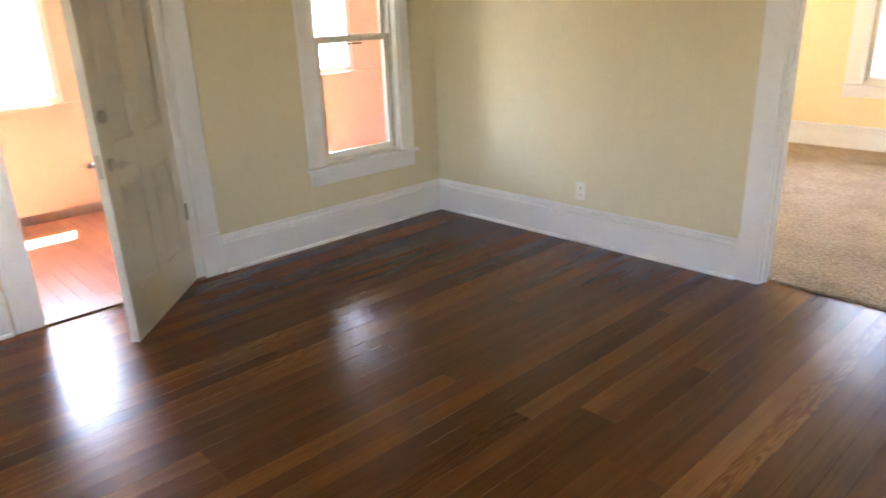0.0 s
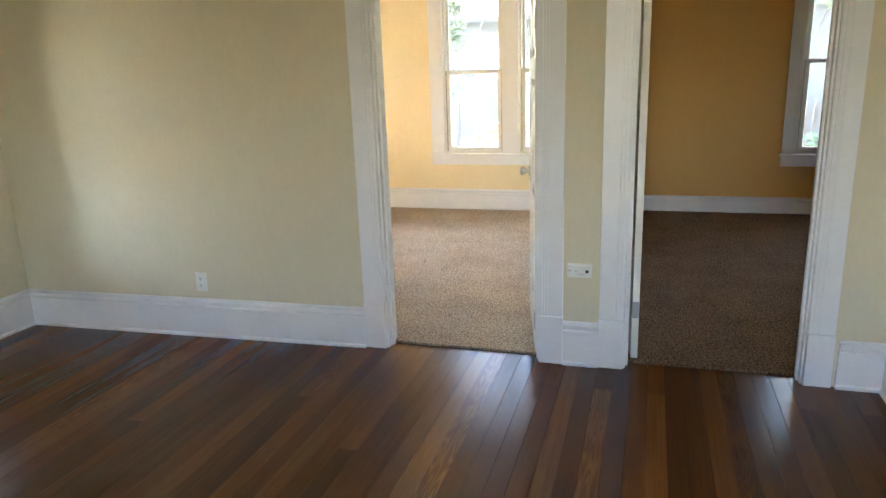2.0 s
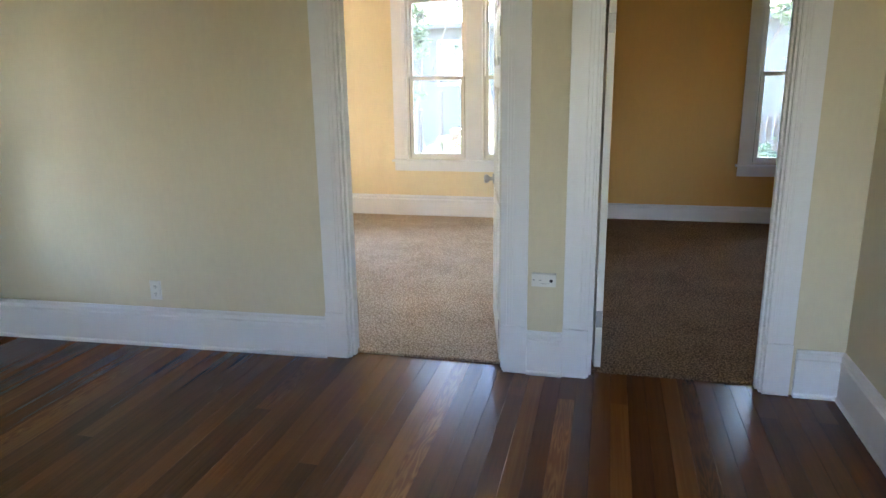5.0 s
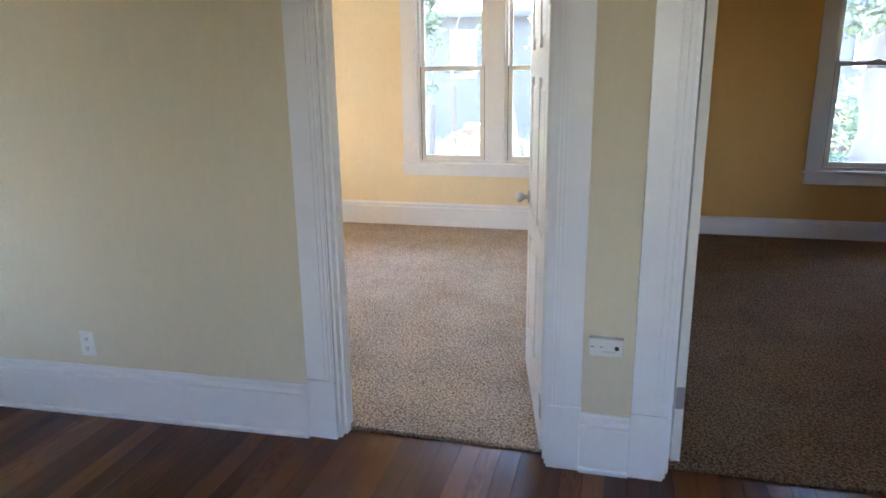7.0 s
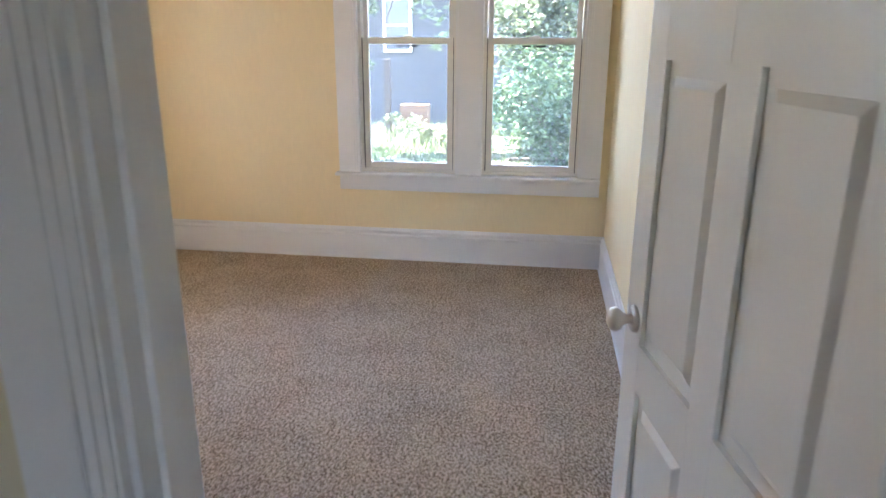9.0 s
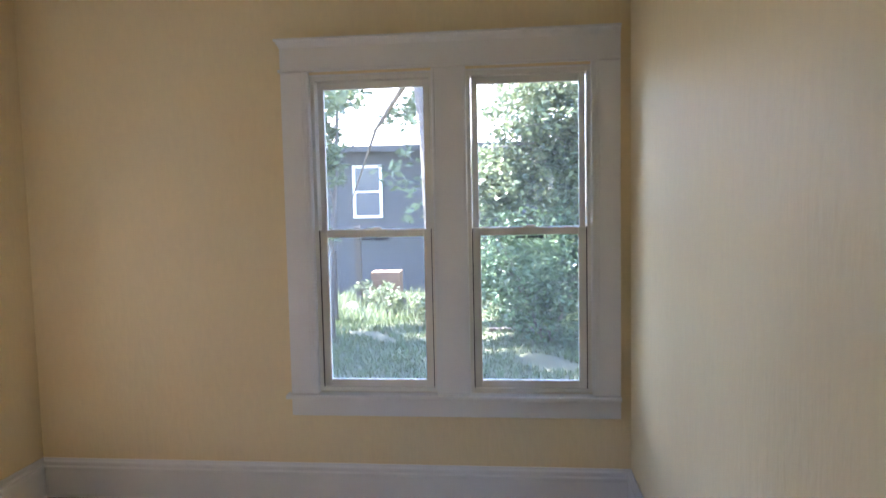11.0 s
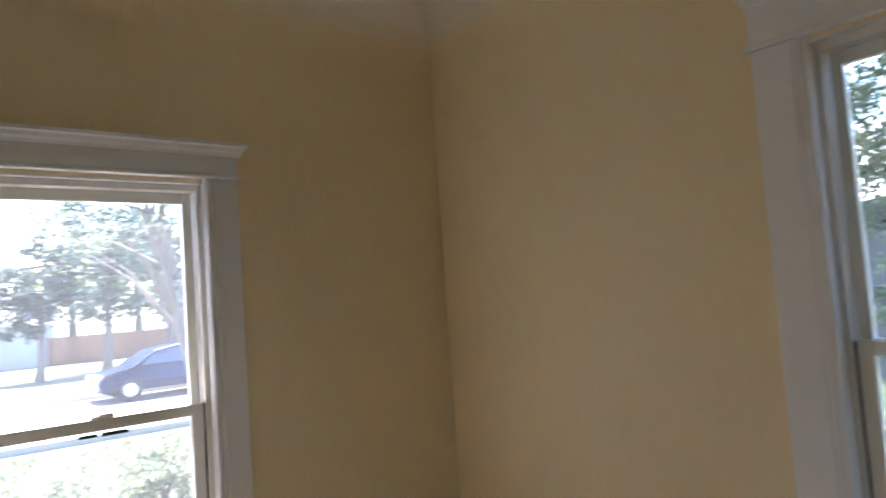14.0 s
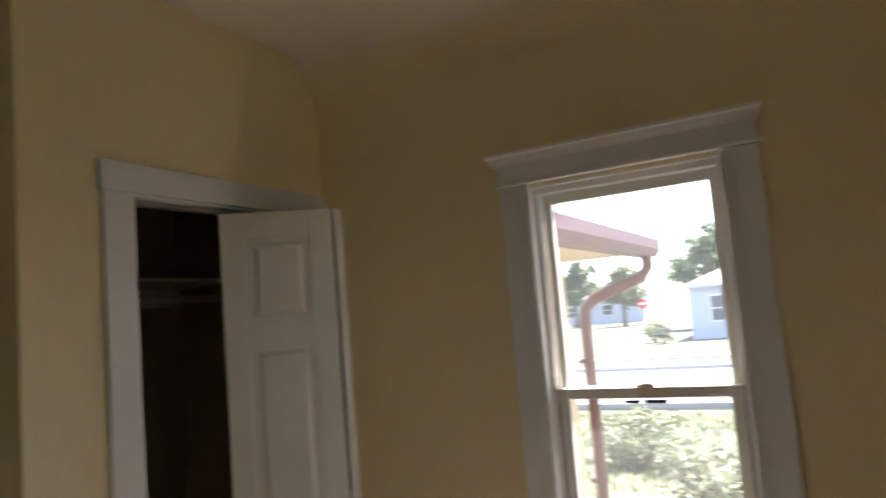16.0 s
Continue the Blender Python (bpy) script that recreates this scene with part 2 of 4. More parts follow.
def add_profile(bm, profile, length, m):
    """A moulding: profile (depth, height) pushed along local x."""
    a = [bm.verts.new(m @ Vector((0, -d, z))) for d, z in profile]
    b = [bm.verts.new(m @ Vector((length, -d, z))) for d, z in profile]
    k = len(profile)
    for i in range(k):
        bm.faces.new((a[i], a[(i + 1) % k], b[(i + 1) % k], b[i]))
    bm.faces.new(a[::-1])
    bm.faces.new(b)


def finish(bm, name, mat, smooth=False):
    bmesh.ops.recalc_face_normals(bm, faces=bm.faces)
    me = bpy.data.meshes.new(name)
    bm.to_mesh(me)
    bm.free()
    me.materials.append(mat)
    if smooth:
        for p in me.polygons:
            p.use_smooth = True
    return me


def part(name, bm, mat, parent, label="", smooth=False):
    ob = new(name, finish(bm, name, mat, smooth))
    ob.parent = parent
    if label:
        ob["label"] = label
    return ob


def box_part(name, dims, mat, parent, bevel=0.0, label=""):
    bm = bmesh.new()
    add_box(bm, *dims, bevel=bevel)
    return part(name, bm, mat, parent, label)


def thing(name, m, label, category, group="", kind=""):
    ob = new(name)
    ob.empty_display_size = 0.1
    ob.matrix_world = m
    return tagged(ob, label, category, group, kind)


def structure(name, bm, mat, label="", category="", smooth=False):
    return tagged(new(name, finish(bm, name, mat, smooth)), label, category, kind="structure")


def wall(name, axis, d0, d1, a0, a1, mat, label, holes=(), z0=0.0, z1=3.0):
    """A wall from d0 to d1 in depth and a0 to a1 along its axis, with openings (a, b, low, high) right through it."""
    bm = bmesh.new()
    cuts = sorted({a0, a1, *[c for h in holes for c in h[:2]]})
    for a, b in zip(cuts, cuts[1:]):
        spans = [(z0, z1)]
        for h in holes:
            if h[0] <= a and b <= h[1]:
                spans = [s for s in ((z0, h[2]), (h[3], z1)) if s[1] - s[0] > 0.01]
        for lo, hi in spans:
            if axis == "x":
                add_box(bm, a, d0, lo, b, d1, hi)
            else:
                add_box(bm, d0, a, lo, d1, b, hi)
    return structure(name, bm, mat, label, "wall")

# ---------- the shell ----------
W, WB, PX, RX, H = 3.976, 4.14, 3.354, 4.975, 2.98     # far wall, partition, right wall of the first room, ceiling
D1, D2 = (2.455, 3.36), (3.765, 4.637)       # rough openings of the two inner doors
DH = 2.1
WA = (-1.15, -0.48, 0.53, 2.2)               # porch-side window of the first room
W1 = (2.16, 2.88, 0.60, 2.21)                # street window of the second room
W2A, W2B = (1.66, 2.335, 0.64, 2.37), (2.50, 3.16, 0.64, 2.37)
W3 = (5.25, 5.93, 0.62, 2.36)
FD = (-2.99, -2.07, 0.0, 2.1)                # front door

# first room
wall("wall_west_room", "y", -0.07, 0, -6.2, 0.12, PAINT_1, "cream painted plaster wall with window and front door", [WA, FD])
bm = bmesh.new()
sk = [(0, -0.104), (D1[0], -0.004), (D1[0], 0.06), (0, 0.06)]
lo, hi = [bm.verts.new((x, y, 0)) for x, y in sk], [bm.verts.new((x, y, 3.0)) for x, y in sk]
for i in range(4):
    bm.faces.new((lo[i], lo[(i + 1) % 4], hi[(i + 1) % 4], hi[i]))
bm.faces.new(lo[::-1]), bm.faces.new(hi)
structure("wall_north_left", bm, PAINT_1, "cream painted plaster wall above a tall white baseboard", "wall")
wall("wall_north", "x", 0, 0.06, D1[0], 7.5, PAINT_1, "cream painted plaster wall between two doorways", [(*D1, 0, DH), (*D2, 0, DH)])
wall("wall_east_room", "y", RX, RX + 0.12, -6.2, 0, PAINT_1, "cream painted plaster wall")
# South opening is made up: unseen, cut to let daylight into this room.
wall("wall_south_room", "x", -6.2, -6.08, 0, RX, PAINT_1, "cream painted plaster wall with an unseen opening added for daylight", [(3.5, 4.6, 0.8, 2.1)])
# second and third room
wall("wall_south_bedroom", "x", 0.06, 0.13, 0.0, 3.42, PAINT_2, "butter-yellow painted wall round the doorway", [(*D1, 0, DH)])
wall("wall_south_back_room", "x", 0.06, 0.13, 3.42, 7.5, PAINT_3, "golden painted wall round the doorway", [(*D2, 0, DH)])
wall("wall_partition_bedroom", "y", PX, 3.42, 0.13, W, PAINT_2, "butter-yellow plaster wall with brushed sheen")
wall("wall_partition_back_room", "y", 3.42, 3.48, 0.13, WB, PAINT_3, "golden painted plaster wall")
wall("wall_far_bedroom", "x", W, W + 0.14, -0.14, 3.42, PAINT_2, "butter-yellow plaster wall round a twin window", [W2A, W2B])
wall("wall_far_back_room", "x", WB, WB + 0.14, 3.42, 7.5, PAINT_3, "golden painted wall with an opening that lets in daylight", [W3])
# Unseen east opening is invented to brighten the back room.
wall("wall_east_back_room", "y", 7.5, 7.62, 0, WB + 0.14, PAINT_3, "golden painted wall with an opening that lets in daylight", [(1.9, 2.2, 1.1, 1.9)])
wall("wall_street_bedroom", "y", -0.14, 0, 0.13, W, PAINT_2, "butter-yellow plaster wall with the street window", [W1])
# closet box
wall("wall_closet_front", "x", 1.03, 1.13, 0, 1.39, PAINT_2, "butter-yellow closet wall with a white-trimmed opening", [(0.1, 1.02, 0, 2.24)])
wall("wall_closet_side", "y", 1.31, 1.39, 0.13, 1.03, PAINT_2, "butter-yellow closet side wall")
# Closet interior lined in a darker, browner colour than the room walls.
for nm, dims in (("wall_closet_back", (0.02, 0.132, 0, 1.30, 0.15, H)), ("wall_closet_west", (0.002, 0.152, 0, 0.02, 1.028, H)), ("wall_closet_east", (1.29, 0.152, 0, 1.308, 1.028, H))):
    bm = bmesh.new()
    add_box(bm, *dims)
    structure(nm, bm, CLOSETBROWN, "brown closet lining", "wall")


def ceiling(name, x0, y0, x1, y1, label, paint, r=0.24, open_east=False):
    """A flat ceiling, and plaster coves that round the walls into it: wall paint below, ceiling paint above."""
    bm = bmesh.new()
    add_box(bm, x0, y0, H, x1, y1, H + 0.05)
    structure(name, bm, CEIL, label, "ceiling")
    arc = [(r - r * math.sin(math.pi / 2 * i / 24), H - 0.002 - r + r * math.cos(math.pi / 2 * i / 24)) for i in range(25)]
    for sx, sy, rz, ln in ((x1, y1, 180, x1 - x0), (x0, y0, 0, x1 - x0), (x1, y0, 90, y1 - y0), (x0, y1, -90, y1 - y0)):
        if open_east and rz == 90:
            continue
        for sweep, mat in ((arc[:11], CEIL), (arc[10:16], COVE), (arc[15:], paint)):
            bm = bmesh.new()
            m = pose(sx, sy, 0, 0, 0, rz)
            rows = [[bm.verts.new(m @ Vector((q, d + back, z + back))) for d, z in sweep] for q, back in ((0, 0), (ln, 0), (ln, 0.012), (0, 0.012))]
            for u, v in zip(rows[:1] + rows[2:3], rows[1:2] + rows[3:]):
                for i in range(len(sweep) - 1):
                    bm.faces.new((u[i], u[i + 1], v[i + 1], v[i]))
            structure("trim_cove", bm, mat, "rounded plaster cove between wall and ceiling", "cove", True)


ceiling("ceiling_room", 0, -6.08, RX, -0.0, "white plaster ceiling", PAINT_1)
ceiling("ceiling_bedroom", 0, 0.13, PX, W, "white plaster ceiling rounded into the walls", PAINT_2, open_east=True)
ceiling("ceiling_back_room", 3.48, 0.13, 7.5, WB, "white plaster ceiling", PAINT_3)
# Unseen roof; its west overhang is sized for sun through the street window.
bm = bmesh.new()
add_box(bm, -0.45, -6.6, 3.035, 7.9, W + 0.7, 3.15)
structure("roof_deck", bm, SHINGLE, "grey shingled roof over the house", "roof")

# floors under planks and carpet
bm = bmesh.new()
add_box(bm, 0.0, -6.08, -0.12, RX, 0.06, -0.018)
floor_room = structure("floor", bm, GAP, "dark-stained narrow fir floorboards with a satin finish", "floor")
for nm, dims, mt, lb in (("floor_bedroom", (0, 0.085, -0.1, 3.42, W, 0.012), CARPET_2, "flecked beige cut-pile carpet"),
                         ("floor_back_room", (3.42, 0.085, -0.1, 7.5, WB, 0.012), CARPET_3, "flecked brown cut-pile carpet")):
    bm = bmesh.new()
    add_box(bm, *dims)
    structure(nm, bm, mt, lb, "carpet")


def carpet_edge(name, x0, x1, mat, label):
    """The shaggy cut edge of a carpet at a doorway: short leaning tufts."""
    rng = random.Random(5)
    bm = bmesh.new()
    for i in range(int((x1 - x0) * 900)):
        x, y = rng.uniform(x0, x1), 0.083 + rng.uniform(-0.012, 0.03)
        a, hgt = rng.uniform(0, 6.28), rng.uniform(0.006, 0.014)
        dx, dy = math.cos(a) * 0.003, math.sin(a) * 0.003
        tip = bm.verts.new((x + rng.uniform(-0.006, 0.006), y + rng.uniform(-0.012, 0.004), 0.004 + hgt))
        bm.faces.new((bm.verts.new((x - dx, y - dy, -0.006)), bm.verts.new((x + dx, y + dy, -0.006)), tip))
    tagged(new(name, finish(bm, name, mat)), label, "carpet edge", kind="stuff")


carpet_edge("carpet_fringe", D1[0] + 0.03, D1[1] - 0.03, CARPET_2, "frayed cut edge of beige carpet")
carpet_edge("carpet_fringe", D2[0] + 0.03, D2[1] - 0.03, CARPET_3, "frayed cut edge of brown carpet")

# ---------- trim ----------
BASE = [(0, 0), (0.020, 0), (0.020, 0.175), (0.024, 0.18), (0.024, 0.192), (0.016, 0.198), (0.016, 0.206), (0.020, 0.211), (0.020, 0.222), (0.010, 0.232), (0.008, 0.240), (0, 0.240)]
SHOE = [(0.0205, 0), (0.030, 0), (0.029, 0.014), (0.0205, 0.022)]


def baseboard(x0, y0, x1, y1, label="tall white moulded baseboard", tall=1.0):
    """Along the wall from the first point to the second; the room lies to the right of that way."""
    d = Vector((x1 - x0, y1 - y0))
    m = pose(x0, y0, 0.0, 0, 0, math.degrees(math.atan2(d.y, d.x)))
    bm = bmesh.new()
    add_profile(bm, [(q, z * tall) for q, z in BASE], d.length, m)
    ob = structure("baseboard", bm, TRIM, label, "baseboard")
    bm = bmesh.new()
    add_profile(bm, SHOE, d.length, m)
    part("shoe_moulding", bm, TRIM, ob)


baseboard(0, -1.945, 0, -0.104)
baseboard(0, -6.08, 0, -3.12)
baseboard(0.0, -0.104, 2.343, -0.009)
baseboard(3.468, 0, 3.652, 0)
baseboard(4.762, 0, RX, 0)
baseboard(RX, 0, RX, -6.08)
baseboard(RX, -6.08, 0, -6.08)
baseboard(0, W, PX, W)
baseboard(0, 1.13, 0, W)
baseboard(PX, W, PX, 0.13)
baseboard(1.39, 0.13, 1.39, 1.13)
baseboard(1.39, 1.13, 1.125, 1.13)
baseboard(2.33, 0.13, 1.39, 0.13)
baseboard(3.48, WB, 7.5, WB, "white moulded baseboard", 0.74)
baseboard(7.5, WB, 7.5, 0.13, "white moulded baseboard", 0.74)
baseboard(3.48, 0.13, 3.48, WB, "white moulded baseboard", 0.74)


def casing_leg(bm, w, h, flip):
    """A flat casing board with a bead on the opening's side; local x across, -y into the room."""
    add_box(bm, 0, -0.020, 0, w, 0, h, 0.002)
    for near, far, rise in ((0.004, 0.018, 0.0265), (0.021, 0.031, 0.0245), (0.040, 0.046, 0.0235)):
        b0, b1 = (near, far) if flip else (w - far, w - near)
        add_box(bm, b0, -rise, 0, b1, -0.0185, h, 0.002)


def door_frame(name, m, inner, left_w, right_w, depth, label, height=DH - 0.02):
    """Casings with plinth blocks, jamb lining and stops of a doorway. Local x runs from 0 to inner, -y is the near room."""
    root = thing(name, m, label, "door frame", kind="structure")
    for nm, x, w, flip in (("casing", -left_w, left_w, False), ("casing", inner, right_w, True)):
        bm = bmesh.new()
        casing_leg(bm, w, height - 0.268, flip)
        bmesh.ops.translate(bm, verts=bm.verts, vec=(x, 0, 0.268))
        part(nm, bm, TRIM, root)
        box_part("plinth_block", (x - 0.002 if not flip else x, -0.028, 0.004, x + w + (0 if not flip else 0.002), 0, 0.268), TRIM, root, 0.003)
    bm = bmesh.new()
    add_box(bm, -left_w, -0.022, height, inner + right_w, 0, height + 0.14, 0.002)
    part("head_casing", bm, TRIM, root)
    for nm, x0, x1 in (("jamb", -0.012, 0.010), ("jamb", inner - 0.010, inner + 0.012)):
        box_part(nm, (x0, 0.001, 0.0, x1, depth, height), TRIM, root)
    for x0, x1 in ((0.0105, 0.022), (inner - 0.022, inner - 0.0105)):
        box_part("door_stop", (x0, 0.035, 0.0, x1, 0.072, height), TRIM, root, 0.002)
    box_part("jamb", (0.010, 0.001, height - 0.02, inner - 0.010, depth, height + 0.0), TRIM, root)
    return root


door_frame("door_frame_1", pose(2.47, 0, 0), 0.874, 0.125, 0.123, 0.128, "white painted doorway with flat casings and plinth blocks")
door_frame("door_frame_2", pose(3.78, 0, 0), 0.842, 0.128, 0.118, 0.128, "white painted doorway with flat casings and plinth blocks")
door_frame("door_frame_3", pose(0, -2.98, 0, 0, 0, 90), 0.90, 0.13, 0.125, 0.138, "white painted front doorway with plinth blocks")
box_part("hinge_strip", (0.852, -0.004, 0.0, 0.8895, 0.05, DH - 0.04), TRIM, bpy.data.objects["door_frame_3"], 0.003)


def panel_leaf(root, w, h, t, rows, cols, stile=0.10, rail=0.11, bottom=0.2, mat=DOORWHITE):
    """Stiles, rails and raised panels of a door leaf: local x from the hinge, y the thickness, z up. rows: heights of the panel rows, top row last."""
    th = t / 2
    cw = (w - stile * (cols + 1)) / cols
    for i in range(cols + 1):
        x = i * (cw + stile)
        box_part("stile", (x, -th, 0, x + stile, th, h), mat, root, 0.002)
    total = sum(rows)
    gap = (h - bottom - total - rail * 1.0) / max(1, len(rows) - 1) if len(rows) > 1 else rail
    zs, z = [], bottom
    for r in rows:
        zs.append((z, z + r))
        z += r + gap
    edges = [0] + [v for s in zs for v in s] + [h]
    for i in range(0, len(edges), 2):
        for c in range(cols):
            x = stile + c * (cw + stile)
            box_part("rail", (x, -th, edges[i], x + cw, th, edges[i + 1]), mat, root)
    for lo_, hi_ in zs:
        for c in range(cols):
            x = stile + c * (cw + stile)
            bm = bmesh.new()
            add_box(bm, x - 0.002, -th * 0.35, lo_ - 0.002, x + cw + 0.002, th * 0.35, hi_ + 0.002)
            for s in (-1, 1):
                v = add_box(bm, x + 0.028, s * th * 0.3, lo_ + 0.028, x + cw - 0.028, s * th * 0.86, hi_ - 0.028)
                for q in v:
                    if abs(q.co.y) > th * 0.6:
                        q.co.x += 0.02 if q.co.x < x + cw / 2 else -0.02
                        q.co.z += 0.02 if q.co.z < (lo_ + hi_) / 2 else -0.02
            part("panel", bm, mat, root)


def knob_set(root, x, z, t, lever=False):
    for s in (-1, 1):
        bm = bmesh.new()
        add_tube(bm, [(x, s * t / 2, z), (x, s * (t / 2 + 0.008), z)], [0.032, 0.030], 20)
        rose = part("rose", bm, NICKEL, root, "satin nickel rose", True)
        bm = bmesh.new()
        y = t / 2
        if lever:
            add_tube(bm, [(x, s * y, z), (x, s * (y + 0.045), z)], [0.011, 0.010], 12)
            add_tube(bm, [(x + 0.012, s * (y + 0.048), z), (x - 0.04, s * (y + 0.052), z), (x - 0.11, s * (y + 0.046), z - 0.006)], [0.013, 0.011, 0.008], 12)
        else:
            add_tube(bm, [(x, s * (y + d), z) for d in (0.004, 0.02, 0.03, 0.036, 0.046, 0.056, 0.062, 0.064)], [0.012, 0.011, 0.016, 0.024, 0.028, 0.026, 0.018, 0.002], 20)
        part("door_handle", bm, NICKEL, root, "satin nickel handle", True)


def hinge(root, x, z, s=1):
    bm = bmesh.new()
    add_box(bm, x - 0.022, -0.0235, z - 0.045, x + 0.016, -0.0215, z + 0.045)
    add_tube(bm, [(x - 0.004, -0.026, z - 0.047), (x - 0.004, -0.026, z + 0.047)], 0.006, 10)
    part("hinge", bm, STEEL, root, "dull steel hinge")


# inner door 1: opened into the bedroom, hinged beside the partition
leaf1 = thing("interior_door", pose(3.322, 0.098, 0.018, 0, 0, 101.5), "white six-panel door standing open on beige carpet", "door")
panel_leaf(leaf1, 0.86, 2.02, 0.036, [0.50, 0.62, 0.34], 2, 0.10, 0.11, 0.22)
knob_set(leaf1, 0.80, 0.885, 0.036)
for z in (0.18, 1.75):
    box_part("hinge", (-0.030, 0.0185, z - 0.045, 0.03, 0.021, z + 0.045), STEEL, leaf1, label="dull steel hinge")
# inner door 2: opened wide into the back room, seen on its edge
leaf2 = thing("interior_door", pose(3.832, 0.106, 0.018, 0, 0, 97), "white panelled door standing open on brown carpet", "door")
panel_leaf(leaf2, 0.81, 2.02, 0.036, [0.50, 0.62, 0.34], 2, 0.10, 0.11, 0.22)
knob_set(leaf2, 0.75, 0.885, 0.036)
for z in (0.27, 1.75):
    box_part("hinge", (-0.0025, -0.016, z - 0.045, -0.0005, 0.016, z + 0.045), STEEL, leaf2, label="dull steel hinge")
# front door: half open into the room
leaf3 = thing("front_door", pose(-0.001, -2.148, 0.016, 0, 0, -43.1), "cream-white front door with lever handle, half open over dark floorboards", "door")
panel_leaf(leaf3, 0.83, 2.03, 0.042, [0.55, 0.95], 2, 0.11, 0.12, 0.24)
knob_set(leaf3, 0.765, 0.87, 0.042, lever=True)
for s in (-1, 1):
    bm = bmesh.new()
    add_tube(bm, [(0.765, s * 0.021, 1.09), (0.765, s * 0.034, 1.09), (0.765, s * 0.040, 1.09)], [0.03, 0.028, 0.018], 20)
    part("deadbolt", bm, NICKEL, leaf3, "satin nickel deadbolt", True)
box_part("latch_plate", (0.8302, -0.012, 0.82, 0.832, 0.012, 0.93), NICKEL, leaf3)
for z in (0.42, 1.75):
    box_part("hinge", (-0.02, 0.0215, z - 0.05, 0.02, 0.024, z + 0.05), STEEL, leaf3, label="dull steel hinge")
bm = bmesh.new()
add_box(bm, -0.15, -2.98, -0.02, 0.03, -2.08, 0.012, 0.004)
structure("door_sill", bm, material("worn_oak_sill", (0.16, 0.08, 0.04), 0.4, vary=0.3, scale=9), "worn brown wooden door sill", "sill")


# ---------- windows ----------
def sash_window(root, x0, x1, z0, z1, zr, depth):
    """A vinyl double-hung unit set in an opening; y runs outward from the wall's face."""
    y0 = 0.035
    for nm, d in (("window_frame", (x0, y0 - 0.01, z0, x0 + 0.024, depth - 0.01, z1)), ("window_frame", (x1 - 0.024, y0 - 0.01, z0, x1, depth - 0.01, z1)),
                  ("window_frame", (x0 + 0.024, y0 - 0.01, z1 - 0.028, x1 - 0.024, depth - 0.01, z1)), ("window_frame", (x0 + 0.024, y0 - 0.01, z0, x1 - 0.024, depth - 0.01, z0 + 0.022))):
        box_part(nm, d, VINYL, root, 0.002)
    for nm, y, lo_, hi_, st in (("lower_sash", y0, z0 + 0.022, zr + 0.005, 0.040), ("upper_sash", y0 + 0.034, zr - 0.035, z1 - 0.028, 0.032)):
        a, b = x0 + 0.029, x1 - 0.029
        bm = bmesh.new()
        add_box(bm, a, y, lo_, a + st, y + 0.030, hi_, 0.003)
        add_box(bm, b - st, y, lo_, b, y + 0.030, hi_, 0.003)
        add_box(bm, a + st, y + 0.001, hi_ - 0.040, b - st, y + 0.029, hi_ - 0.0005, 0.003)
        add_box(bm, a + st, y + 0.001, lo_ + 0.0005, b - st, y + 0.029, lo_ + 0.042, 0.003)
        sash = part(nm, bm, VINYL, root)
        bm = bmesh.new()
        add_box(bm, a + st - 0.004, y + 0.012, lo_ + 0.038, b - st + 0.004, y + 0.016, hi_ - 0.036)
        pane = part("pane", bm, GLASS, sash)
        pane.visible_shadow = False
    # Black strips stand in for the shade in the gaps beside the lower sash.
    for q in (x0 + 0.0242, x1 - 0.0288):
        box_part("gap_shade_strip", (q, y0 - 0.002, z0 + 0.022, q + 0.0046, y0 + 0.02, zr + 0.004), BLACK, root, label="black strip standing for shade in the sash gap")
    c = (x0 + x1) / 2
    bm = bmesh.new()
    add_box(bm, c - 0.035, y0 + 0.002, zr + 0.005, c + 0.035, y0 + 0.026, zr + 0.014, 0.003)
    add_box(bm, c - 0.012, y0 - 0.004, zr + 0.010, c + 0.030, y0 + 0.012, zr + 0.020, 0.003)
    part("sash_lock", bm, PLATE, root, "ivory sash lock")
    bm = bmesh.new()
    add_box(bm, c - 0.075, y0 - 0.003, zr - 0.052, c - 0.020, y0 + 0.0005, zr - 0.042)
    add_box(bm, c - 0.005, y0 - 0.003, zr - 0.053, c + 0.075, y0 + 0.0005, zr - 0.041)
    part("vent_slot", bm, BLACK, root, "black slot in the meeting rail")


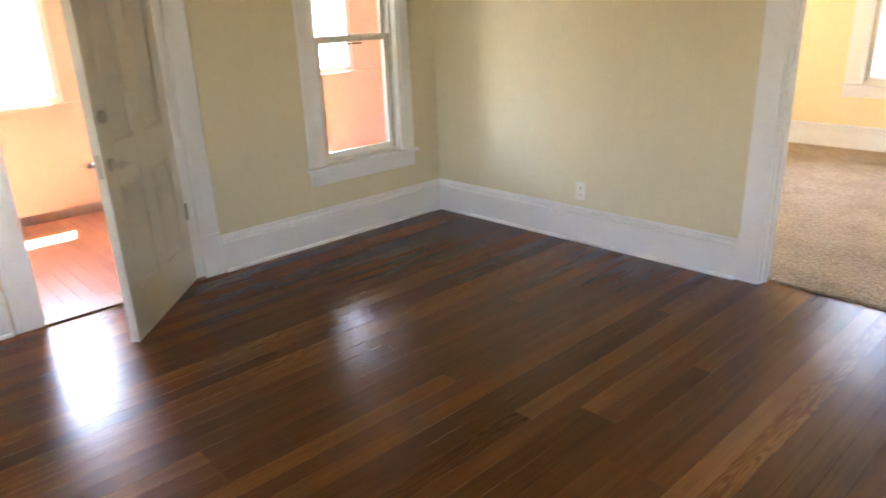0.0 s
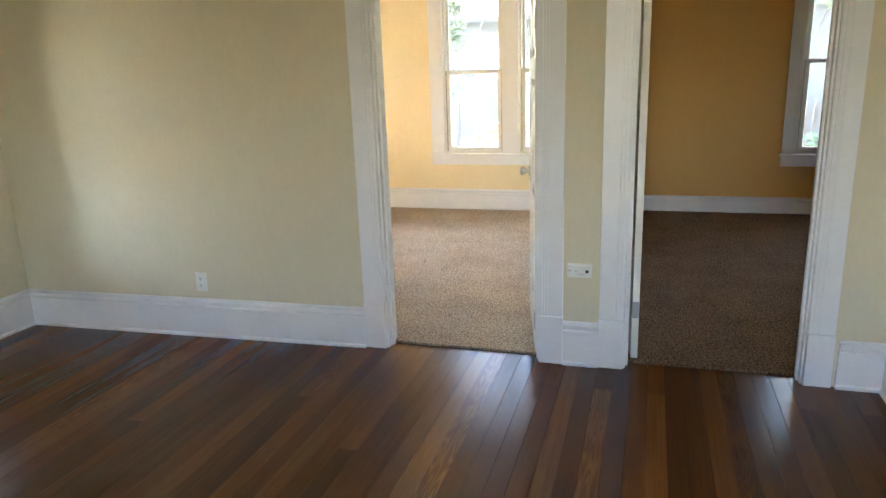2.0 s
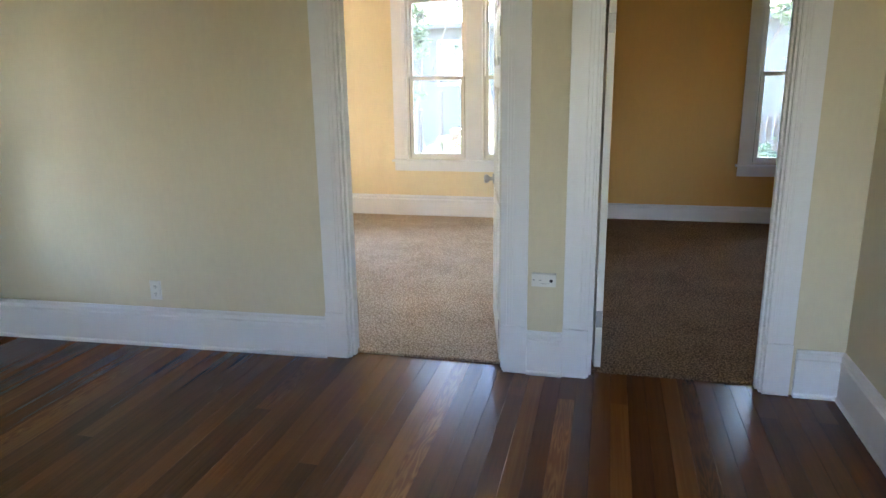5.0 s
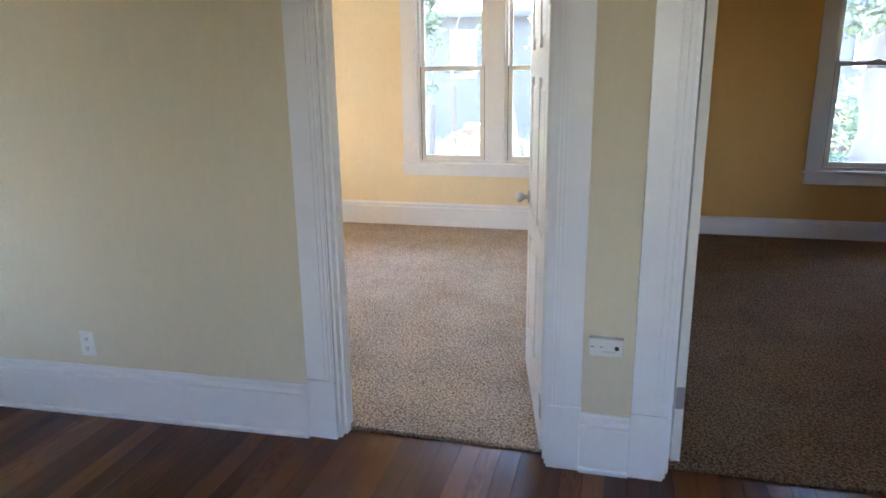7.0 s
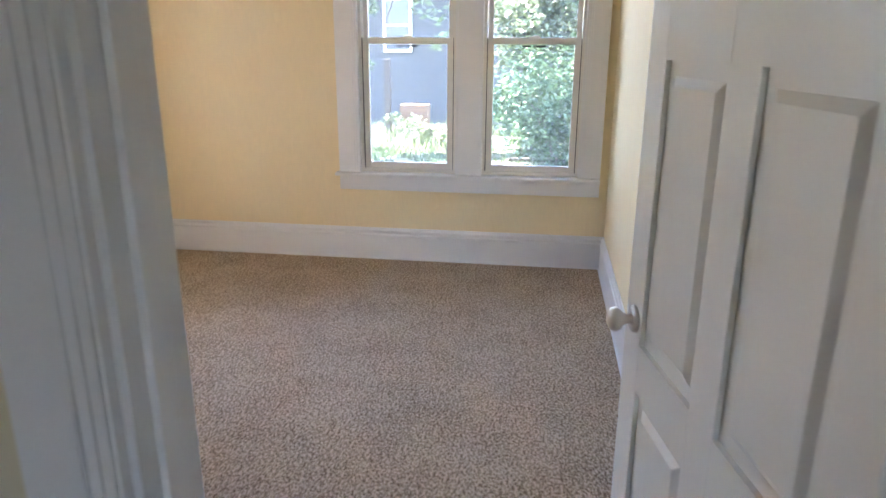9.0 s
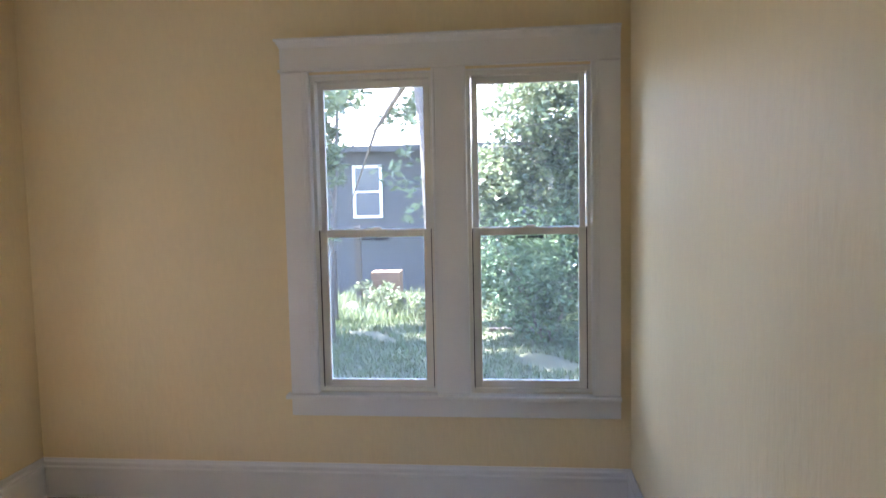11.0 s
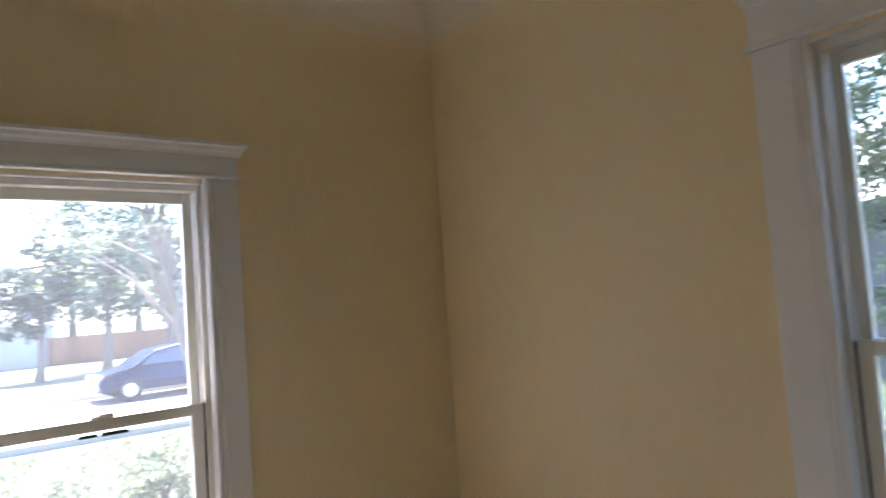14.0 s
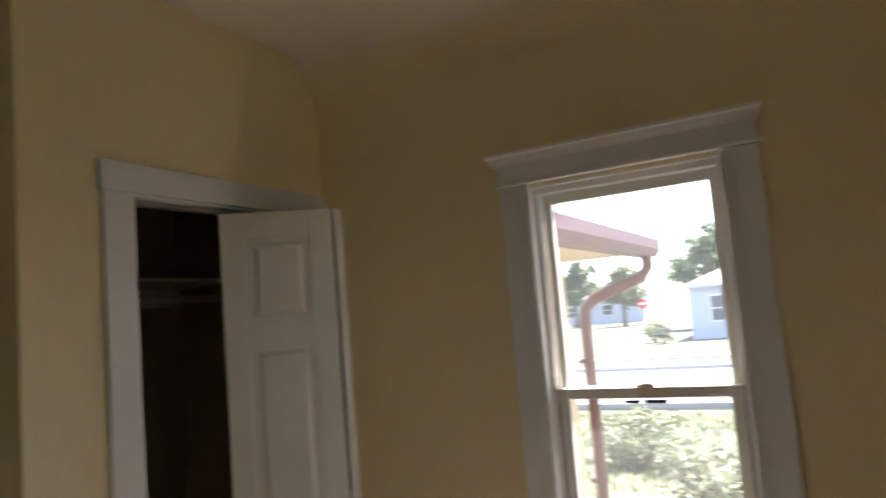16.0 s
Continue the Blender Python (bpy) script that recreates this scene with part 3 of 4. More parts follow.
def dressed_window(name, m, units, zr, top, label, lw=0.125, rw=0.125, crown=True, head=0.17, depth=0.14, left_ear=0.025, right_ear=0.025):
    """Old-house casing round one or two sash units. Local x along the wall, -y into the room."""
    root = thing(name, m, label, "window", kind="structure")
    x0, x1, z0, z1 = units[0][0], units[-1][1], units[0][2], units[0][3]
    for x, w, flip in ((x0 - lw + 0.01, lw, False), (x1 - 0.01, rw, True)):
        bm = bmesh.new()
        casing_leg(bm, w, z1 - z0 + 0.012, flip)
        bmesh.ops.translate(bm, verts=bm.verts, vec=(x, 0, z0))
        part("casing", bm, TRIM, root)
    for a, b in zip(units, units[1:]):
        box_part("mullion_casing", (a[1] - 0.008, -0.021, z0, b[0] + 0.008, 0, z1 + 0.011), TRIM, root, 0.003)
        for q in (a[1] - 0.006, b[0] - 0.008):
            box_part("mullion_bead", (q, -0.0265, z0, q + 0.014, -0.0205, z1 + 0.011), TRIM, root, 0.002)
    xl, xr = x0 - lw + 0.01, x1 - 0.01 + rw
    zt = z1 + 0.013
    box_part("head_fillet", (xl - left_ear * 0.5, -0.034, zt, xr + right_ear * 0.5, 0, zt + 0.016), TRIM, root, 0.004)
    box_part("head_casing", (xl, -0.023, zt + 0.016, xr, 0, top - 0.04), TRIM, root, 0.002)
    bm = bmesh.new()
    prof = [(0, top - 0.045), (0.024, top - 0.045), (0.030, top - 0.036), (0.040, top - 0.028), (0.046, top - 0.016), (0.060, top - 0.012), (0.060, top), (0, top)]
    add_profile(bm, prof, xr - xl + left_ear + right_ear, pose(xl - left_ear, 0, 0))
    for v in bm.verts:          # mitred ends that follow the moulding's swell
        k = (0.060 + v.co.y) * 0.55
        if v.co.x < (xl + xr) / 2 and left_ear:
            v.co.x += k
        elif v.co.x > (xl + xr) / 2 and right_ear:
            v.co.x -= k
    part("crown_moulding", bm, TRIM, root)
    sr = xr + (0.02 if right_ear else 0.0)
    box_part("window_stool", (xl - 0.022, -0.06, z0 - 0.024, sr, 0.034, z0), TRIM, root, 0.006)
    box_part("apron", (xl, -0.020, z0 - 0.125, xr, 0, z0 - 0.025), TRIM, root, 0.003)
    for a, b, lo_, hi_ in units:
        box_part("jamb_lining", (a - 0.008, 0.0005, lo_, a + 0.006, 0.03, hi_), TRIM, root)
        box_part("jamb_lining", (b - 0.006, 0.0005, lo_, b + 0.008, 0.03, hi_), TRIM, root)
        box_part("jamb_lining", (a + 0.006, 0.0005, hi_ - 0.006, b - 0.006, 0.03, hi_ + 0.006), TRIM, root)
        sash_window(root, a + 0.002, b - 0.002, lo_ + 0.002, hi_ - 0.002, zr, depth)
    return root


dressed_window("window_1", pose(0, 0, 0, 0, 0, 90), [WA], 1.345, 2.36, "white double-hung window looking into the peach porch")
dressed_window("window_2", pose(0, 0, 0, 0, 0, 90), [W1], 1.413, 2.352, "white double-hung window with crown moulding facing the street", left_ear=0.04, right_ear=0.032)
dressed_window("window_3", pose(0, W, 0), [W2A, W2B], 1.53, 2.555, "white twin double-hung window facing the side yard", lw=0.155, rw=0.15, left_ear=0.02, right_ear=0.0)
dressed_window("window_4", pose(0, WB, 0), [W3], 1.53, 2.555, "white double-hung window of the golden room", lw=0.13)

# ---------- closet ----------
closet = thing("closet_frame", pose(0, 1.13, 0, 0, 0, 180), "white flat closet casing with bifold track", "closet frame", kind="structure")
box_part("casing", (-1.125, -0.018, 0.0, -1.012, 0, 2.235), TRIM, closet, 0.002)
box_part("casing", (-0.105, -0.018, 0.0, -0.002, 0, 2.235), TRIM, closet, 0.002)
box_part("head_casing", (-1.135, -0.024, 2.235, -0.002, 0, 2.335), TRIM, closet, 0.002)
box_part("jamb", (-1.02, 0.0, 0, -1.006, 0.1, 2.225), TRIM, closet)
box_part("jamb", (-0.115, 0.0, 0, -0.10, 0.1, 2.225), TRIM, closet)
box_part("jamb", (-1.006, 0.0, 2.226, -0.115, 0.1, 2.24), TRIM, closet)
bm = bmesh.new()
add_box(bm, -0.985, 0.034, 2.206, -0.115, 0.038, 2.2255), add_box(bm, -0.985, 0.062, 2.206, -0.115, 0.066, 2.2255), add_box(bm, -0.985, 0.038, 2.222, -0.115, 0.062, 2.2255)
part("door_track", bm, STEEL, closet, "grey steel bifold track")
apex = Vector((0.365, 1.462))
bif = thing("bifold_door", pose(0.635, 1.128, 0.02), "white raised-panel bifold closet door folded half open", "closet door")
for nm, (ax, ay), (bx, by) in (("outer_leaf", (apex.x, apex.y), (0.635, 1.128)), ("inner_leaf", (0.115, 1.128), (apex.x - 0.025, apex.y + 0.01))):
    holder = new(nm)
    holder.parent = bif
    holder.matrix_basis = pose(ax - 0.635, ay - 1.128, 0, 0, 0, math.degrees(math.atan2(by - ay, bx - ax)))
    panel_leaf(holder, 0.425, 2.175, 0.030, [0.62, 0.80, 0.33], 1, 0.088, 0.10, 0.17)
bm = bmesh.new()
kx, ky = Vector((0.635 - apex.x, 1.128 - apex.y)).normalized()
px_, py_ = apex.x - 0.635 + kx * 0.235, apex.y - 1.128 + ky * 0.235
nx_, ny_ = -ky, kx
if nx_ + ny_ < 0:
    nx_, ny_ = -nx_, -ny_
add_tube(bm, [(px_ + nx_ * d, py_ + ny_ * d, 1.06) for d in (0.015, 0.022, 0.030, 0.036, 0.042, 0.044)], [0.010, 0.008, 0.016, 0.018, 0.012, 0.001], 16)
part("knob", bm, DOORWHITE, bif, "small white round knob", True)
for z in (0.25, 1.05, 1.92):
    box_part("hinge", (apex.x - 0.635 - 0.03, apex.y - 1.128 - 0.004, z - 0.03, apex.x - 0.635 - 0.004, apex.y - 1.128 + 0.018, z + 0.03), PLATE, bif)
shelf = thing("closet_shelf", pose(0.65, 0.35, 1.99), "pale painted closet shelf with a cleat and hanging rod", "shelf")
box_part("board", (-0.628, -0.2, 0.0, 0.638, 0.22, 0.02), SHELF, shelf, 0.002)
box_part("cleat", (-0.628, -0.2, -0.09, 0.638, -0.182, -0.001), SHELF, shelf)
bm = bmesh.new()
add_tube(bm, [(-0.626, 0.16, -0.075), (0.636, 0.16, -0.075)], 0.017, 14)
part("hanging_rod", bm, SHELF, shelf, smooth=True)

# ---------- small fixtures ----------
ang = math.degrees(math.atan2(0.10, 2.455))
outlet = thing("wall_outlet", pose(1.30, -0.104 + 1.30 * 0.1 / 2.455, 0.345, 0, 0, ang), "ivory duplex power outlet on the cream wall", "outlet")
box_part("cover_plate", (-0.036, -0.006, -0.058, 0.036, 0, 0.058), PLATE, outlet, 0.002)
for z in (-0.022, 0.022):
    bm = bmesh.new()
    add_tube(bm, [(0, -0.005, z), (0, -0.0085, z)], [0.0165, 0.016], 18)
    sock = part("socket", bm, PLATE, outlet)
    bm = bmesh.new()
    for x in (-0.006, 0.006):
        add_box(bm, x - 0.0015, -0.0095, z - 0.002, x + 0.0015, -0.008, z + 0.008)
    add_box(bm, -0.002, -0.0095, z - 0.011, 0.002, -0.008, z - 0.006)
    part("slot", bm, BLACK, sock)
alarm = thing("gas_alarm", pose(3.5505, 0, 0.523), "flat white plug-in alarm with a small round button", "alarm")
box_part("case", (-0.0615, -0.030, -0.034, 0.0615, 0, 0.034), PLATE, alarm, 0.004)
bm = bmesh.new()
add_tube(bm, [(0.038, -0.0295, 0.0), (0.038, -0.0325, 0.0)], [0.0085, 0.008], 16)
part("button", bm, BLACK, alarm)
for d in ((-0.055, 0.0, -0.043, 0.004), (-0.022, 0.0, -0.012, 0.004), (-0.014, -0.016, 0.032, -0.0145)):
    box_part("marking", (d[0], -0.0308, d[1], d[2], -0.0298, d[3]), STEEL, alarm)
vent = thing("ceiling_vent", pose(0.42, 2.24, H), "white metal ceiling register with narrow slats", "vent")
for d in ((-0.18, -0.10, -0.012, 0.18, -0.078, -0.0005), (-0.18, 0.078, -0.012, 0.18, 0.10, -0.0005), (-0.18, -0.078, -0.012, -0.155, 0.078, -0.0005), (0.155, -0.078, -0.012, 0.18, 0.078, -0.0005)):
    box_part("frame", d, VINYL, vent, 0.002)
box_part("backing", (-0.155, -0.078, -0.003, 0.155, 0.078, -0.0005), BLACK, vent)
for i in range(16):
    x = -0.145 + i * 0.0193
    box_part("slat", (x - 0.005, -0.077, -0.011, x + 0.004, 0.077, -0.0035), VINYL, vent)
strike = thing("strike_plate", pose(2.481, 0.055, 0.90), "dark metal strike plate on the white door jamb", "strike plate")
box_part("plate", (0, -0.014, -0.03, 0.0012, 0.014, 0.03), BLACK, strike)
box_part("latch_hole", (0.0011, -0.007, -0.012, 0.0016, 0.007, 0.012), BLACK, strike)

# ---------- porch ----------
PXO, PY0, PY1 = -2.25, -4.6, 1.36
wall("wall_porch_house", "y", -0.14, -0.07, PY0, 0.125, PEACH, "peach painted porch wall against the house", [WA, FD], -0.05, 2.5)
wall("wall_porch_house_end", "y", -0.21, -0.145, 0.125, PY1, PEACH, "peach painted porch wall against the house", (), -0.05, 2.5)
wall("wall_porch_street", "y", PXO - 0.12, PXO, PY0, PY1, PEACH, "peach painted porch wall under wide windows", [(-3.7, -2.08, 0.9, 2.2), (-0.62, 0.76, 0.9, 2.2)], -0.6, 2.5)
wall("wall_porch_end", "x", PY1, PY1 + 0.1, PXO - 0.12, -0.14, EXT, "tan sided porch end wall", (), -0.6, 2.5)
wall("wall_porch_end_south", "x", PY0 - 0.1, PY0, PXO - 0.12, -0.14, PEACH, "peach painted porch end wall", (), -0.6, 2.5)
bm = bmesh.new()
add_box(bm, PXO, PY0, 2.5, -0.14, PY1, 2.55)
structure("ceiling_porch", bm, CEIL, "pale porch ceiling", "ceiling")
for i, (a, b) in enumerate(((-3.7, -2.08), (-0.62, 0.76))):
    root = thing("porch_window", pose(PXO, 0, 0, 0, 0, 90), "white-framed wide porch window over a peach sill", "window", "porch windows", "structure")
    for d in ((a, -0.015, 0.9, a + 0.06, 0.10, 2.2), (b - 0.06, -0.015, 0.9, b, 0.10, 2.2), (a + 0.06, -0.015, 2.14, b - 0.06, 0.10, 2.2), (a + 0.06, -0.015, 0.9, b - 0.06, 0.10, 0.955)):
        box_part("window_frame", d, VINYL, root, 0.003)
    box_part("sill", (a - 0.05, -0.045, 0.87, b + 0.4, -0.001, 0.899), PEACH, root, 0.003)
    box_part("pane", (a + 0.06, 0.05, 0.955, b - 0.06, 0.054, 2.14), GLASS, root).visible_shadow = False
bm = bmesh.new()
add_profile(bm, [(0, 0), (0.016, 0), (0.016, 0.07), (0.004, 0.078), (0, 0.078)], PY1 - PY0, pose(PXO, PY0, -0.03, 0, 0, 90) @ Matrix.Scale(-1, 4, (0, 1, 0)))
structure("porch_baseboard", bm, TRIM, "low pale porch baseboard", "baseboard")
bm = bmesh.new()
add_box(bm, PXO - 0.1, PY0, -0.6, -0.16, PY1, -0.055)
porch_floor = structure("floor_porch", bm, CONCRETE, "red-brown painted porch boards", "floor")
# porch roof with fascia, gutter and downspout
bm = bmesh.new()
e0, e1 = 2.04, -5.2
vs = [bm.verts.new(v) for v in ((-0.3, e0, 2.12), (-2.5, e0, 2.12), (-2.5, e1, 2.12), (-0.3, e1, 2.12), (-0.3, -1.5, 2.98), (-2.2, -1.5, 2.98))]
for f_ in ((0, 1, 5, 4), (1, 2, 5), (2, 3, 4, 5), (0, 4, 3)):
    bm.faces.new([vs[i] for i in f_])
bmesh.ops.solidify(bm, geom=list(bm.faces), thickness=0.05)
structure("roof_porch", bm, SHINGLE, "low shingled porch roof", "roof")
bm = bmesh.new()
add_box(bm, -2.48, PY1 + 0.11, 2.06, -0.30, e0 - 0.03, 2.085), add_box(bm, -2.48, e1 + 0.1, 2.06, PXO - 0.13, PY1 + 0.11, 2.085)
structure("soffit", bm, SOFFIT, "cream boarded eave soffit", "soffit")
gut = thing("gutter", pose(-2.55, e0, 2.06), "red-brown metal eave gutter with curved downspout", "gutter")
bm = bmesh.new()
gp = [(-0.02, 0.0), (0.07, 0.0), (0.10, 0.05), (0.10, 0.12), (0.092, 0.12), (0.088, 0.055), (0.062, 0.010), (-0.012, 0.010), (-0.012, 0.12), (-0.02, 0.12)]
add_profile(bm, [(-d, z - 0.03) for d, z in gp], 2.2, pose(0, 0, 0))
part("trough", bm, RUST, gut)
box_part("fascia", (0.0, -0.045, -0.03, 2.2, -0.022, 0.11), RUST, gut)
bm = bmesh.new()
sp = [(0.17, 0.03, -0.03), (0.17, 0.03, -0.10), (0.165, -0.02, -0.17), (0.155, -0.22, -0.235), (0.15, -0.38, -0.29), (0.15, -0.455, -0.36), (0.15, -0.465, -0.48), (0.15, -0.465, -1.3), (0.15, -0.465, -2.6)]
add_tube(bm, sp, 0.042, 14)
part("downspout", bm, RUST, gut, smooth=True)
for z in (-0.75, -1.6):
    box_part("strap", (0.10, -0.53, z, 0.20, -0.45, z + 0.03), RUST, gut)

# ---------- outdoors ----------
GZ = -0.6
bm = bmesh.new()
n = 60
for i in range(n + 1):
    for j in range(n + 1):
        u, v = i / n * 2 - 1, j / n * 2 - 1
        x, y = 3 + math.copysign(abs(u) ** 3, u) * 900 + u * 12, 4 + math.copysign(abs(v) ** 3, v) * 900 + v * 12
        r = math.hypot(x - 3, y - 2)
        bm.verts.new((x, y, GZ + (noise.noise((x * 0.35, y * 0.35, 0)) * 0.08 if 9 < y < 30 and r < 40 else 0.0)))
bm.verts.ensure_lookup_table()
for i in range(n):
    for j in range(n):
        a = i * (n + 1) + j
        bm.faces.new((bm.verts[a], bm.verts[a + n + 1], bm.verts[a + n + 2], bm.verts[a + 1]))
structure("ground", bm, GROUND, "patchy dry lawn in dappled sun", "ground")
bm = bmesh.new()
add_box(bm, -20.4, -200, GZ - 0.1, -12.6, 200, GZ + 0.02)
structure("road", bm, ASPHALT, "sun-bleached asphalt street", "road")
for x in (-20.6, -12.6):
    bm = bmesh.new()
    add_box(bm, x, -120, GZ - 0.1, x + 0.2, 120, GZ + 0.14, 0.02)
    structure("kerb", bm, CONCRETE, "pale concrete kerb", "kerb")
bm = bmesh.new()
add_box(bm, -25.9, -120, GZ - 0.1, -24.5, 120, GZ + 0.05)
structure("pavement", bm, CONCRETE, "pale concrete footpath", "pavement")


def leaves(bm, rng, centre, radii, count, size, flat=0.5):
    """Small leaves in clumps inside a lumpy body."""
    c = Vector(centre)
    clumps = []
    for _ in range(max(6, count // 45)):
        d = Vector((rng.gauss(0, 1), rng.gauss(0, 1), rng.gauss(0, 1))).normalized()
        k = rng.uniform(0.35, 1.0)
        clumps.append(c + Vector((d.x * radii[0], d.y * radii[1], d.z * radii[2])) * k)
    s = min(radii) * 0.19
    for i in range(count):
        p = clumps[i % len(clumps)] + Vector((rng.gauss(0, s), rng.gauss(0, s), rng.gauss(0, s * 0.8)))
        a = Vector((rng.gauss(0, 1), rng.gauss(0, 1), rng.gauss(0, flat))).normalized()
        b = a.cross(Vector((rng.gauss(0, 1), rng.gauss(0, 1), rng.gauss(0, 1)))).normalized()
        k = size * rng.uniform(0.6, 1.3)
        a, b = a * k, b * k * 0.45
        bm.faces.new([bm.verts.new(q) for q in (p - a, p + b, p + a, p - b)])


def tree(name, base, lean, height, r0, crowns, seed, label, leaf=LEAF, size=0.11, limbs=7):
    rng = random.Random(seed)
    root = thing(name, Matrix.Translation(base), label, "tree")
    bm = bmesh.new()
    top = Vector((lean[0], lean[1], height))
    pts = [top * (i / 7) + Vector((rng.uniform(-1, 1), rng.uniform(-1, 1), 0)) * 0.03 * height * 0.3 * (i > 0) for i in range(8)]
    add_tube(bm, pts, [r0 * (1.35 if i == 0 else 1 - 0.085 * i) for i in range(8)], 14)
    part("trunk", bm, BARK, root, smooth=True)
    for i in range(limbs):
        bm = bmesh.new()
        k = rng.uniform(0.4, 0.95)
        p = top * k
        q = Vector(crowns[i % len(crowns)][0]) + Vector((rng.uniform(-1, 1), rng.uniform(-1, 1), rng.uniform(-0.5, 0.8)))
        mid = (p + q) / 2 + Vector((0, 0, 0.25))
        add_tube(bm, [p, mid, q], [r0 * 0.35, r0 * 0.2, r0 * 0.05], 7)
        part("limb", bm, BARK, root)
    bm = bmesh.new()
    for c, rad, cnt in crowns:
        leaves(bm, rng, c, rad, cnt, size)
    part("crown", bm, leaf, root)
    return root


def shrub(name, base, rad, count, seed, label, leaf, size=0.05, stems=6):
    rng = random.Random(seed)
    root = thing(name, Matrix.Translation(base), label, "shrub")
    bm = bmesh.new()
    for i in range(stems):
        a = rng.uniform(0, 6.28)
        add_tube(bm, [(math.cos(a) * 0.08, math.sin(a) * 0.08, 0), (math.cos(a) * rad[0] * 0.35, math.sin(a) * rad[1] * 0.35, rad[2] * 0.9), (math.cos(a) * rad[0] * 0.7, math.sin(a) * rad[1] * 0.7, rad[2] * 1.7)], [0.025, 0.015, 0.005], 6)
    part("stems", bm, BARK, root)
    bm = bmesh.new()
    leaves(bm, rng, (0, 0, rad[2]), rad, count, size)
    part("foliage", bm, leaf, root)


def grass(name, x0, x1, y0, y1, count, hgt, mat, seed, label):
    rng = random.Random(seed)
    v, f_ = [], []
    for i in range(count):
        x, y = rng.uniform(x0, x1), rng.uniform(y0, y1)
        if noise.noise((x * 0.8, y * 0.8, 3)) < -0.38:
            continue
        a, h_ = rng.uniform(0, 6.28), hgt * rng.uniform(0.4, 1.3)
        dx, dy, k = math.cos(a), math.sin(a), len(v)
        w_ = 0.012 + 0.012 * rng.random()
        v += [(x - dx * w_, y - dy * w_, GZ - 0.03), (x + dx * w_, y + dy * w_, GZ - 0.03), (x - dy * h_ * 0.5, y + dx * h_ * 0.5, GZ + h_)]
        f_.append((k, k + 1, k + 2))
    me = bpy.data.meshes.new(name)
    me.from_pydata(v, [], f_)
    me.materials.append(mat)
    tagged(new(name, me), label, "grass", kind="stuff")


# side yard
grass("grass", -2.5, 9.5, 7.0, 16.5, 80000, 0.08, GRASS, 11, "uneven sunlit lawn grass")
grass("weeds", -3.0, 2.0, 12.9, 16.2, 2600, 0.30, LEAF_Y, 12, "tall yellow-green weeds by the house")


def siding_house(name, m, w, d, h, mat, roofmat, windows, label, roof="gable", board=0.16, door=None, rise=1.5, steps=False, roof_face=None):
    """A boarded house: local x along its front, y into it, windows as (x, z, width, height) on the front."""
    root = thing(name, m, label, "house")
    bm = bmesh.new()
    add_box(bm, 0, 0.03, 0, w, d, h)
    wl = part("wall", bm, mat, root)
    k = int(h / board)
    bm = bmesh.new()
    for i in range(k):
        add_profile(bm, [(0.0, 0.0), (0.014, 0.0), (0.003, board - 0.004), (0.0, board - 0.004)], w + 0.03, pose(-0.015, 0.029, i * board))
    part("clapboards", bm, mat, root)
    bm = bmesh.new()
    if roof == "hip":
        o = 0.35
        v = [bm.verts.new(p) for p in ((-o, -o, h), (w + o, -o, h), (w + o, d + o, h), (-o, d + o, h), (w * 0.38, d / 2, h + rise), (w * 0.62, d / 2, h + rise))]
        for q in ((0, 1, 5, 4), (1, 2, 5), (2, 3, 4, 5), (3, 0, 4), (0, 3, 2, 1)):
            bm.faces.new([v[i] for i in q])
    else:
        o = 0.3
        v = [bm.verts.new(p) for p in ((-o, -o, h), (w + o, -o, h), (w + o, d + o, h), (-o, d + o, h), (-o, d / 2, h + rise), (w + o, d / 2, h + rise))]
        for q in ((0, 1, 5, 4), (1, 2, 5), (2, 3, 4, 5), (3, 0, 4), (0, 3, 2, 1)):
            bm.faces.new([v[i] for i in q])
    rf = part("roof", bm, roofmat, root)
    box_part("fascia", (-0.31, -0.33, h - 0.12, w + 0.31, -0.30, h + 0.02), WHITESIDING if mat is not GREYSIDING else GREYSIDING, root)
    for x, z, ww, hh in windows:
        bm = bmesh.new()
        t = 0.07
        for q in ((x, z, x + t, z + hh), (x + ww - t, z, x + ww, z + hh), (x + t, z + hh - t, x + ww - t, z + hh), (x + t, z, x + ww - t, z + t), (x + t, z + hh * 0.48, x + ww - t, z + hh * 0.48 + 0.05)):
            add_box(bm, q[0], -0.035, q[1], q[2], 0.012, q[3])
        wn = part("window", bm, VINYL, root, "white framed window")
        box_part("pane", (x + t, -0.018, z + t, x + ww - t, -0.012, z + hh - t), DARKGLASS, wn)
    if door:
        x, ww, hh = door
        dr = box_part("door", (x, -0.03, 0.25, x + ww, 0.01, 0.25 + hh), VINYL, root, label="white front door")
        box_part("pane", (x + ww * 0.3, -0.036, 0.25 + hh * 0.35, x + ww * 0.7, -0.031, 0.25 + hh * 0.9), DARKGLASS, dr)
    if steps:
        for i in range(3):
            box_part("step", (door[0] - 0.79, -0.3 - 0.3 * (2 - i), 0, door[0] + door[1] + 1.0, -0.31 + 0.3 * 1 - 0.3 * (2 - i), 0.08 + 0.085 * i), REDFENCE, root)
    return root


